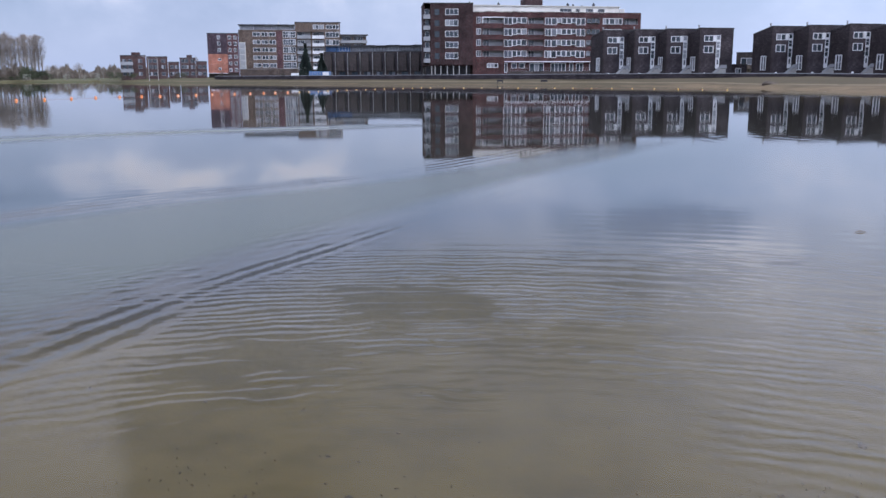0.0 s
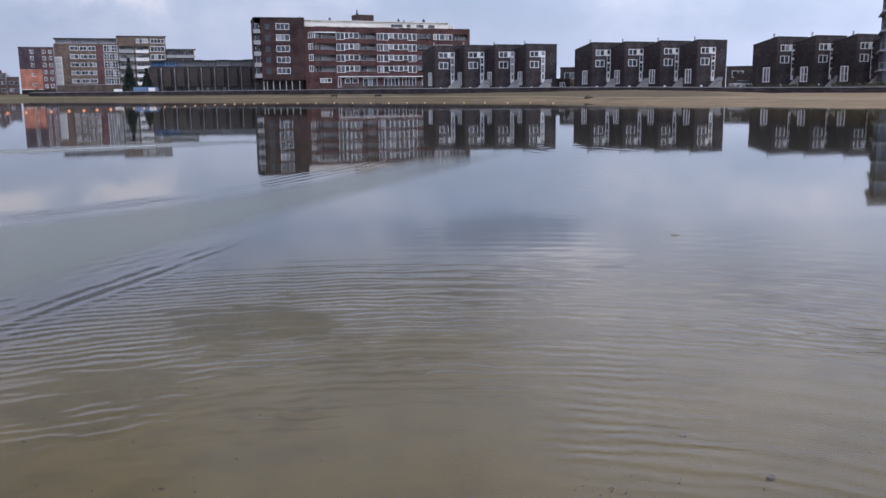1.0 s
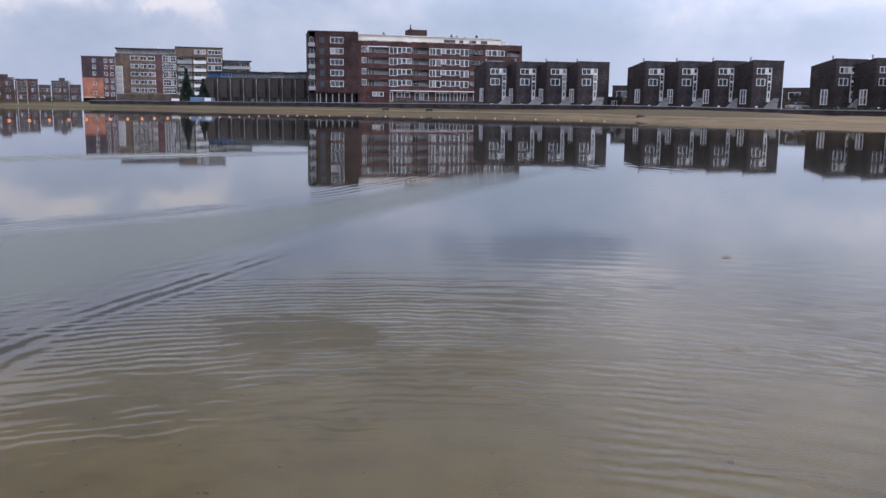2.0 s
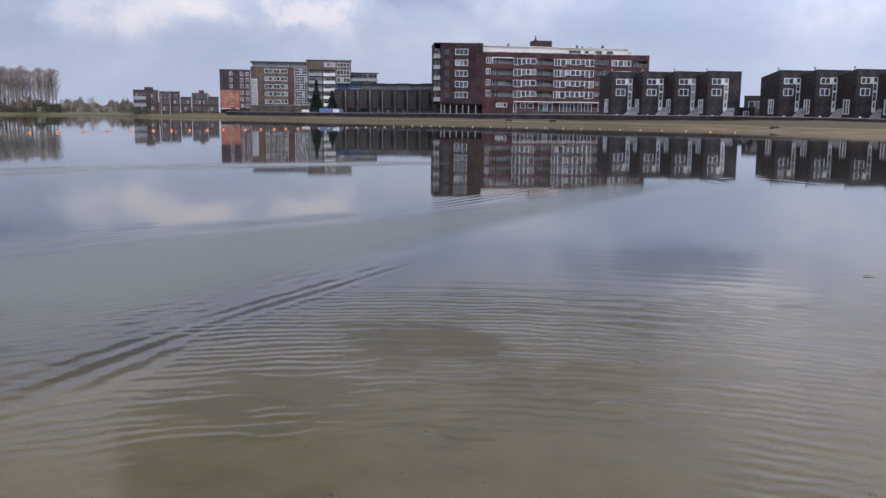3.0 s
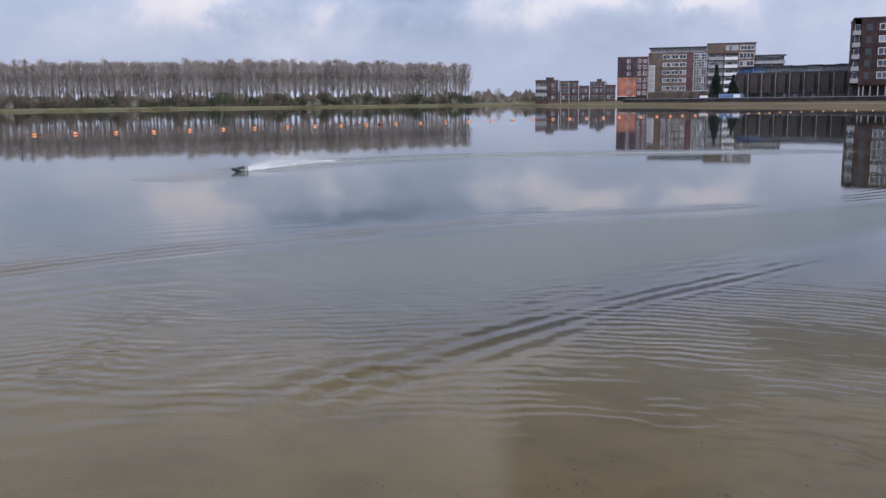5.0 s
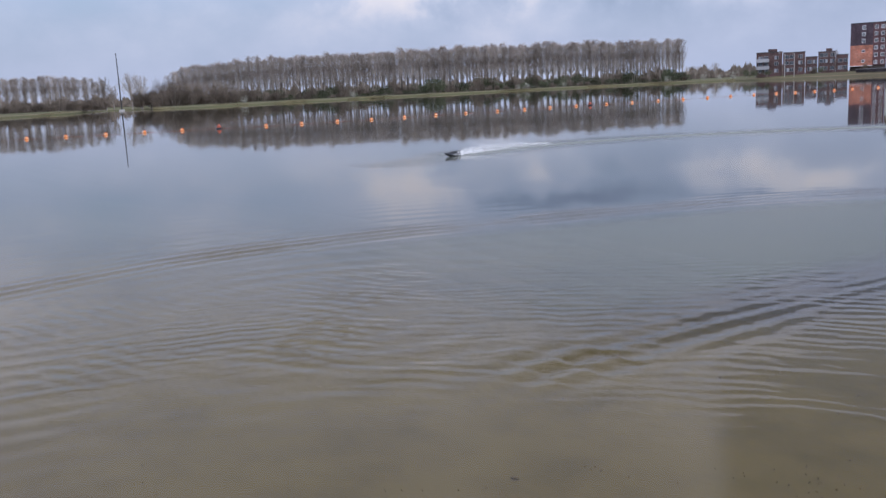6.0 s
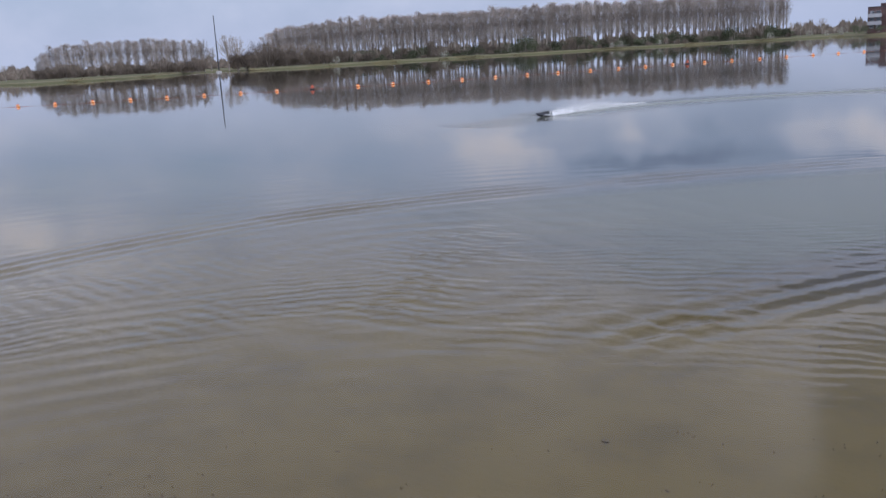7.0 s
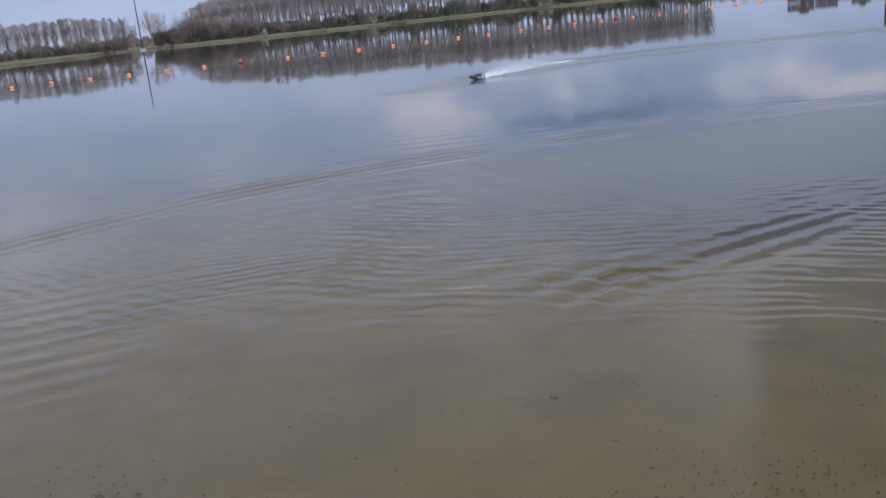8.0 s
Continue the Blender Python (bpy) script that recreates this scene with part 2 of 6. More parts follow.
DARK_PAINT = surface("dark_paint", (0.035, 0.036, 0.042), 0.5, 0.2, 1.0, 0.0)
BLUE_PAINT = surface("blue_paint", (0.10, 0.20, 0.40), 0.5, 0.2, 1.0, 0.0)
CONCRETE = surface("concrete", (0.40, 0.39, 0.38), 0.9, 0.18, 1.0, 0.1)
ROOFING = surface("roofing", (0.07, 0.07, 0.075), 0.9, 0.2, 1.0, 0.1)
STEEL = surface("steel", (0.30, 0.31, 0.33), 0.35, 0.1, 1.0, 0.0, metal=0.8)
GLASS = glazing("glass")
FROSTED = surface("frosted_glass", (0.55, 0.57, 0.60), 0.25, 0.12, 1.0, 0.0)
BLUE_GLASS = glazing("blue_glass", (0.06, 0.09, 0.13))


# ---- helpers for building ----
def part(name, bm, material, parent=None, label=""):
    me = bpy.data.meshes.new(name)
    bm.to_mesh(me)
    bm.free()
    return mesh_part(name, me, material, parent, label)


def mesh_part(name, me, material, parent=None, label=""):
    for m in material if isinstance(material, (list, tuple)) else [material]:
        me.materials.append(m)
    ob = new(name, me)
    if parent is not None:
        ob.parent = parent
    if label:
        tagged(ob, label)
    return ob


def thing(name, m, label, category, group="", kind=""):
    ob = new(name)
    ob.empty_display_size = 0.2
    ob.matrix_basis = m
    return tagged(ob, label, category, group, kind)


def box(bm, x0, x1, y0, y1, z0, z1, bevel=0.0):
    vs = [bm.verts.new(c) for c in ((x0, y0, z0), (x1, y0, z0), (x1, y1, z0), (x0, y1, z0), (x0, y0, z1), (x1, y0, z1), (x1, y1, z1), (x0, y1, z1))]
    fs = [bm.faces.new([vs[i] for i in f]) for f in ((3, 2, 1, 0), (4, 5, 6, 7), (0, 1, 5, 4), (1, 2, 6, 5), (2, 3, 7, 6), (3, 0, 4, 7))]
    if bevel:
        bmesh.ops.bevel(bm, geom=list({e for f in fs for e in f.edges}), offset=bevel, segments=1, affect="EDGES")
    return bm


def boxes(*rows, bevel=0.0):
    bm = bmesh.new()
    for r in rows:
        box(bm, *r, bevel=bevel)
    return bm


def at(az, dist, z=0.0):
    """The place at that heading (degrees left of the tower) and distance from where the walker stands."""
    a = radians(az * 0.97)
    return Vector((-dist * math.sin(a), dist * math.cos(a), z))


def raw_mesh(name, verts, faces, smooth=False):
    me = bpy.data.meshes.new(name)
    me.from_pydata([tuple(v) for v in verts], [], faces)
    if smooth:
        me.polygons.foreach_set("use_smooth", [True] * len(me.polygons))
    me.update()
    return me


# ---- shore line, ground and water ----
# heading and distance of the water's edge all round the lake
SHORE = [(-41, 73), (-37, 77), (-31, 85), (-26, 99), (-22, 117), (-17, 137), (-8, 157), (0, 187), (4, 204), (8.5, 228), (12, 258), (15.5, 275), (19, 305), (21, 375),
         (25, 392), (32, 380), (40, 350), (47, 326), (54, 302), (57.5, 315), (59.5, 420), (61.2, 420), (63, 300), (66, 275), (71, 255), (74, 330), (80, 330), (95, 150)]
HUB = Vector((0.0, 9.0, 0.0))
shore_pts = [at(a, d) for a, d in SHORE] + [Vector(p) for p in ((-90, 30, 0), (-45, 8, 0), (-14, 0.4, 0), (-4, -0.9, 0), (2.0, -0.7, 0), (4.4, 1.4, 0), (9, 4.0, 0), (22, 10, 0), (42, 26, 0))]
shore_ang = np.array([math.atan2(p.y - HUB.y, p.x - HUB.x) for p in shore_pts])
shore_rad = np.array([(p - HUB).xy.length for p in shore_pts])
order = np.argsort(shore_ang)
shore_ang, shore_rad = shore_ang[order], shore_rad[order]
shore_ang3 = np.concatenate([shore_ang - 2 * np.pi, shore_ang, shore_ang + 2 * np.pi])
shore_rad3 = np.tile(shore_rad, 3)


def shore_radius(ang):
    r = np.interp(ang, shore_ang3, shore_rad3)
    wob = 0.010 * np.sin(ang * 47.0) + 0.007 * np.sin(ang * 91.0 + 1.0) + 0.004 * np.sin(ang * 203.0)
    return r * (1 + wob * np.clip((r - 14) / 60, 0, 1))


_edge_ang = np.linspace(-np.pi, np.pi, 1440, endpoint=False)
_edge_r = shore_radius(_edge_ang)
EDGE = np.stack([HUB.x + _edge_r * np.cos(_edge_ang), HUB.y + _edge_r * np.sin(_edge_ang)], 1)


def shore_distance(x, y):
    out = np.full(x.shape, 1e9)
    for ex, ey in EDGE:
        np.minimum(out, (x - ex) ** 2 + (y - ey) ** 2, out)
    return np.sqrt(out)


def ground_height(ang, beyond, r, rs):
    """Height of the land beyond the water's edge, and of the bed within it."""
    x, y = HUB.x + r * np.cos(ang), HUB.y + r * np.sin(ang)
    az = np.degrees(np.arctan2(-x, y))
    town = np.clip((21 - az) / 3, 0, 1) * np.clip((az + 70) / 12, 0, 1)
    low = 1 - 0.5 * np.clip((-24 - az) / 8, 0, 1)
    beach = low * np.interp(beyond, [0, 2, 8, 20, 40, 90], [0.0, 0.13, 0.48, 1.0, 1.3, 1.6])
    bank = np.interp(beyond, [0, 0.6, 2.5, 8, 60], [0.0, 0.25, 0.5, 0.7, 1.0])
    rear = np.interp(beyond, [0, 3, 30], [0.0, 0.25, 1.6])
    land = beach * town + bank * (1 - town)
    land = np.where((y < 6) & (r < 60), rear, land)
    land = np.where(beyond > 400, land + (beyond - 400) * 0.0004, land)
    inward = shore_distance(x, y)
    bed = -np.interp(inward, [0, 1.5, 4, 8, 16, 30, 60], [0.02, 0.10, 0.24, 0.40, 0.75, 1.4, 2.4])
    return np.where(beyond >= 0, land, bed)


def build_ground():
    n = 1080
    ang = np.linspace(-np.pi, np.pi, n, endpoint=False)
    rs = shore_radius(ang)
    inner = np.concatenate([[0.0], np.geomspace(0.0015, 0.05, 16), np.linspace(0.08, 0.75, 14), 1 - np.geomspace(0.22, 0.003, 16)])
    outer = np.concatenate([[0.0, 0.3, 0.6, 1.0, 1.6, 2.5, 4, 6, 8, 11, 15, 20, 26, 33, 41, 50, 60, 70, 80, 95, 120, 160, 220, 320, 450, 650, 1000, 1600, 2600, 4500]])
    R = np.concatenate([inner[1:, None] * rs[None], rs[None] + outer[:, None]], 0)
    B = R - rs[None]
    A = np.repeat(ang[None], R.shape[0], 0)
    Z = ground_height(A, B, R, rs)
    X, Y = HUB.x + R * np.cos(A), HUB.y + R * np.sin(A)
    rough = 0.5 * np.sin(X * 0.9 + 1.3 * np.sin(Y * 0.7)) + 0.5 * np.sin(Y * 1.1 + X * 0.37)
    Z = Z + np.where(B > 2, 0.04, np.where(B < -1.0, 0.012, 0.0)) * rough
    verts = np.stack([X, Y, Z], -1).reshape(-1, 3).tolist()
    k = R.shape[0]
    faces = [(i * n + j, (i) * n + (j + 1) % n, (i + 1) * n + (j + 1) % n, (i + 1) * n + j) for i in range(k - 1) for j in range(n)]
    c = len(verts)
    verts.append((HUB.x, HUB.y, float(Z[0].mean())))
    faces += [(c, (j + 1) % n, j) for j in range(n)]
    me = raw_mesh("ground", verts, [f[::-1] for f in faces], True)
    if me.polygons[0].normal.z < 0:
        me.flip_normals()
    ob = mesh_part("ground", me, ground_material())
    return tagged(ob, "sandy beach, grass verges and lake bed in one sheet", "ground", kind="structure")


def ground_material():
    m = surface("ground", (0.215, 0.152, 0.085), 0.95, 0.2, 1.0, 0.25)
    nt = m.node_tree
    bsdf = nt.nodes["Principled BSDF"]
    sand = bsdf.inputs["Base Color"].links[0].from_socket
    geo = nt.nodes.new("ShaderNodeNewGeometry")
    sep = nt.nodes.new("ShaderNodeSeparateXYZ")
    nt.links.new(geo.outputs["Position"], sep.inputs[0])
    patch = node(nt, "ShaderNodeTexNoise", Scale=0.06, Detail=5.0, Roughness=0.6)
    fine = node(nt, "ShaderNodeTexNoise", Scale=1.4, Detail=5.0, Roughness=0.7)
    for q in (patch, fine):
        nt.links.new(geo.outputs["Position"], q.inputs["Vector"])
    grass = mix_colour(nt, fine.outputs["Fac"], (0.060, 0.072, 0.026), (0.150, 0.135, 0.070))
    dry = mix_colour(nt, patch.outputs["Fac"], (0.078, 0.060, 0.028), (0.120, 0.082, 0.046))
    # away from the water's edge worn turf takes over from the sand, greener along the far bank
    green = ramp_node(nt, math_node(nt, "SUBTRACT", math_node(nt, "MULTIPLY", sep.outputs[0], -0.006), 0.2), [(0.0, (0.15,) * 3), (0.6, (1.0,) * 3)])
    turf = mix_colour(nt, green, dry, grass)
    side = math_node(nt, "MULTIPLY", math_node(nt, "MAXIMUM", math_node(nt, "ADD", sep.outputs[0], -30.0), 0.0), 0.022)
    verge = math_node(nt, "MINIMUM", math_node(nt, "MAXIMUM", math_node(nt, "MULTIPLY", sep.outputs[0], -0.004), 0.0), 0.35)
    lush = math_node(nt, "SUBTRACT", math_node(nt, "ADD", verge, math_node(nt, "ADD", math_node(nt, "MULTIPLY", sep.outputs[2], 0.9), patch.outputs["Fac"])), side)
    cover = ramp_node(nt, lush, [(0.36, (0,) * 3), (0.66, (1,) * 3)])
    col = mix_colour(nt, cover, sand, turf)
    # a bleached tide line along the beach
    tide = math_node(nt, "ADD", sep.outputs[2], math_node(nt, "MULTIPLY", math_node(nt, "SUBTRACT", patch.outputs["Fac"], 0.5), 0.5))
    line = ramp_node(nt, tide, [(0.44, (0,) * 3), (0.49, (0.75,) * 3), (0.55, (0.75,) * 3), (0.60, (0,) * 3)])
    col = mix_colour(nt, line, col, (0.25, 0.197, 0.122))
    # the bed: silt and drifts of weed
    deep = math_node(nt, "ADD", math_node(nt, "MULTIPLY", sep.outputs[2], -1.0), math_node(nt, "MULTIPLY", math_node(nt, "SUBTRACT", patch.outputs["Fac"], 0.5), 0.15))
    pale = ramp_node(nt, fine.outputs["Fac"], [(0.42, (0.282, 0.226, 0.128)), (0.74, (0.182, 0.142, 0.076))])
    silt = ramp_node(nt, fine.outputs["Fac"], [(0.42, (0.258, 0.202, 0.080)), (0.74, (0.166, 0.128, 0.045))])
    # light lost in deeper water, put into the bed's colour as a darker tone
    depth_shade = mix_colour(nt, fine.outputs["Fac"], (0.050, 0.054, 0.050), (0.085, 0.09, 0.082))
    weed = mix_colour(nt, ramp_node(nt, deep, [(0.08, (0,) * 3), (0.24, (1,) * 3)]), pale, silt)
    weed = mix_colour(nt, ramp_node(nt, deep, [(0.34, (0,) * 3), (0.66, (1,) * 3)]), weed, depth_shade)
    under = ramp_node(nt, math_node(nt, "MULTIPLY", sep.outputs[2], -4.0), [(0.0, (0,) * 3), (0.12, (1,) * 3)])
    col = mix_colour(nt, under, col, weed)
    nt.links.new(col, bsdf.inputs["Base Color"])
    return m


# wake of the model boat: crest lines as heading and distance
FAR_CREST = [(84, 8.4), (73, 8.8), (61, 9.8), (47, 10.7), (32.7, 11.3), (19, 13.0), (10, 13.9), (0, 15.8), (-6, 19.3), (-9.6, 23), (-11.5, 26)]
NEAR_CREST = [(46, 4.6), (41.5, 4.8), (36, 5.05), (31, 5.3), (25.4, 6.0), (15.5, 7.1), (7.5, 8.6), (-1.2, 11.0), (-12.8, 17.2), (-18.5, 23), (-19.5, 26.5), (-15, 29.5)]
TRAIL = [(-19.5, 27), (-15, 29.5), (-8, 30.5), (-2, 30.8), (5.8, 30), (14, 28.8), (20.6, 28), (26.8, 27), (33, 25.4), (37, 23.8), (40.3, 21.8)]


def smooth_line(points, step=0.15):
    p = np.array([at(a, d)[:2] for a, d in points])
    s = np.concatenate([[0], np.cumsum(np.linalg.norm(np.diff(p, axis=0), axis=1))])
    q = np.arange(0, s[-1], step)
    out = np.stack([np.interp(q, s, p[:, i]) for i in (0, 1)], 1)
    for _ in range(3):
        k = np.ones(21) / 21
        pad = np.concatenate([np.repeat(out[:1], 10, 0), out, np.repeat(out[-1:], 10, 0)])
        out = np.stack([np.convolve(pad[:, i], k, "valid") for i in (0, 1)], 1)
    return out


def line_offset(line, X, Y):
    """Signed distance of points from a line, and how far along it they lie."""
    side, along, best = np.zeros(X.shape), np.zeros(X.shape), np.full(X.shape, 1e9)
    tang = np.gradient(line, axis=0)
    tang /= np.linalg.norm(tang, axis=1)[:, None]
    for i in range(0, len(line), 3):
        dx, dy = X - line[i, 0], Y - line[i, 1]
        d = dx * dx + dy * dy
        near = d < best
        best = np.where(near, d, best)
        side = np.where(near, tang[i, 0] * dy - tang[i, 1] * dx, side)
        along = np.where(near, i / len(line), along)
    return side, along, np.sqrt(best)


def build_water():
    az = np.radians(np.concatenate([np.arange(-180, -62, 4.0), np.arange(-62, 92, 0.3), np.arange(92, 180, 4.0)]))
    r = np.concatenate([[0.4, 1.0, 1.6, 2.0], np.geomspace(2.2, 15.9, 420), np.geomspace(16, 36, 140), np.geomspace(37.5, 760, 60)])
    A, R = np.meshgrid(az, r)
    X, Y = -R * np.sin(A), R * np.cos(A)
    Z = np.zeros(X.shape)
    near = (R < 40) & (R > 1.9) & (np.abs(A - radians(15)) < radians(80))
    x, y, rr = X[near], Y[near], R[near]
    z = np.zeros(x.shape)
    swell = 0.5 + 0.5 * np.sin(x * 0.23 + 0.9 * np.sin(y * 0.31)) * np.sin(y * 0.19 + 0.4 * np.sin(x * 0.5))
    fade = np.clip((rr - 1.8) / 1.0, 0, 1) * np.clip(1.15 - rr / 36, 0, 1)
    # rings sent out from where the walker stands, broken up by the wind
    z += 0.0018 * (0.36 + 0.64 * swell) * np.clip(0.50 + 0.62 * np.sin(0.7 * x + 1.3) * np.sin(0.9 * y), 0.62, 1) * np.sin(2 * np.pi * rr / (0.25 + 0.004 * rr) + 1.6 * np.sin(x * 0.55) + 0.9 * np.sin(y * 0.7 + x * 0.3)) * np.clip(1 - rr / 13, 0, 1)
    z += 0.0026 * (1 - swell) * np.clip(0.3 + np.sin(0.43 * x + 2) * np.sin(0.5 * y + 1), 0, 1) * np.sin(2 * np.pi * (rr - 0.18 * x) / 0.52 + 2.0 * np.sin(x * 0.33)) * np.clip(1 - rr / 16, 0, 1)
    z += 0.0016 * np.sin(rr * 2.1 + np.sin(x * 0.4) * 2) * swell * np.clip(1.2 - rr / 20, 0, 1)
    calm = np.clip((rr + 0.35 * x - 3.3) / 1.7, 0, 1)
    z *= calm * (1 + 0.3 * np.clip((-1.0 - x) / 3, 0, 1) + 0.35 * np.clip((x - 0.5) / 2, 0, 1))
    between = np.ones(x.shape)
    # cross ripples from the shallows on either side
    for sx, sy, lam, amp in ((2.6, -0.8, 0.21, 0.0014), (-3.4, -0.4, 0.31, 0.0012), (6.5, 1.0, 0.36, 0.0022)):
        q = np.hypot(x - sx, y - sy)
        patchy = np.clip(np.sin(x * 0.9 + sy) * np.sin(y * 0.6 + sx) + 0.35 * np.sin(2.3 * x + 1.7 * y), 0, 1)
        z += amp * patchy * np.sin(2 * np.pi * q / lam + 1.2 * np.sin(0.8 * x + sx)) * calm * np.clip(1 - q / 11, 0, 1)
    for line, tall, low, wave, width, flip in ((FAR_CREST, 0.0125, 0.0125, 0.26, 0.42, 1), (NEAR_CREST, 0.018, 0.0078, 0.19, 0.21, -1)):
        s, t, d = line_offset(smooth_line(line), x, y)
        feather = np.clip(2.2 - t * 25, 0, 1) if flip < 0 else 0.0
        s = s + 0.014 * np.sin(t * 70) + 0.03 * np.sin(t * 23 + 2)
        swing = 0.42 * feather * t * len(line) * 3.0
        ends = np.clip(t * 22, 0, 1) * np.clip((1 - t) * 5, 0, 1)
        shoal = np.clip(2.2 - t * 16, 0, 1) if flip < 0 else 0.0
        height = low + (tall - low) * shoal
        wave, width = wave * (1 + 0.5 * shoal), width * (1 + 0.8 * shoal)
        z += ends * height * np.cos(2 * np.pi * (s + swing) / wave) * np.exp(-(s / width) ** 2) * (0.62 + 0.38 * np.sin(t * 61) * np.sin(t * 23 + 1)) * (d < 3)
        if flip < 0:
            # a train of fine waves following the crest
            gust = np.clip(0.35 + np.sin(t * 47 + 1) * np.sin(t * 19), 0, 1)
            z += 0.0032 * ends * gust * np.exp(-((s - 0.55) / 0.42) ** 2) * np.cos(2 * np.pi * (s + 0.22 * t * len(line) * 3.0) / 0.23) * (d < 3)
        soft = np.clip(t * (6.0 if flip < 0 else 3.5), 0, 1)
        between *= np.clip((-flip * s - 0.4) / 0.6, 0, 1) * soft * soft * (3 - 2 * soft) * np.clip((1 - t) * 12, 0, 1)
    chop_at = np.zeros(X.shape)
    chop_at[near] = between * np.clip((24 - rr) / 9, 0, 1)
    # the broken field where two wakes cross
    cx, cy = at(45, 6.4)[:2]
    q = np.hypot(x - cx, (y - cy))
    z += 0.0028 * np.exp(-(q / 2.4) ** 2) * (0.6 + 0.6 * np.sin(1.7 * x - 1.1 * y)) * (np.sin(2 * np.pi * q / 0.4 + 1.5 * np.sin(1.3 * x) + np.sin(2.1 * y)) + 0.5 * np.sin(9 * x + 4 * y))
    # short rings running in to the shore beside it
    cx, cy = at(62, 5.6)[:2]
    q = np.hypot(x - cx, y - cy)
    z += 0.0021 * np.exp(-(q / 1.5) ** 4) * (0.7 + 0.4 * np.sin(1.9 * x + 2.3 * y)) * np.sin(2 * np.pi * (rr + 0.1 * y) / 0.27 + 1.3 * np.sin(1.2 * x + 0.6 * y))
    s, t, d = line_offset(smooth_line(TRAIL), x, y)
    chop_at[near] = np.maximum(chop_at[near], 1.6 * np.exp(-(s / 1.0) ** 2) * np.clip((t - 0.30) * 6, 0, 1) * np.clip((1 - t) * 40, 0, 1) * (d < 3))
    chop = np.sin(11 * x + 4 * y) * np.sin(9 * y - 3 * x)
    z += (0.012 * np.cos(2 * np.pi * s / 0.7) * np.exp(-(s / 0.7) ** 2) + 0.006 * chop * np.exp(-(s / 0.5) ** 2)) * np.clip((t - 0.3) * 4, 0.12, 1) * np.clip((1 - t) * 30, 0, 1) * (d < 4)
    Z[near] = z * fade + (1 - fade) * 0
    n, k = len(az), len(r)
    verts = np.stack([X, Y, Z], -1).reshape(-1, 3).tolist()
    faces = [(i * n + j, i * n + (j + 1) % n, (i + 1) * n + (j + 1) % n, (i + 1) * n + j) for i in range(k - 1) for j in range(n)]
    verts.append((0, 0, 0))
    faces += [(len(verts) - 1, (j + 1) % n, j) for j in range(n)]
    me = raw_mesh("water", verts, faces, True)
    if sum(p.normal.z for p in list(me.polygons)[:50]) < 0:
        me.flip_normals()
    chop_at = np.concatenate([chop_at.reshape(-1), [0.0]])
    me.attributes.new("chop", "FLOAT", "POINT").data.foreach_set("value", chop_at.astype(np.float32))
    ob = mesh_part("water", me, water_material())
    return tagged(ob, "calm lake water with faint ripples, sandy bed showing near the shore", "water", kind="structure")


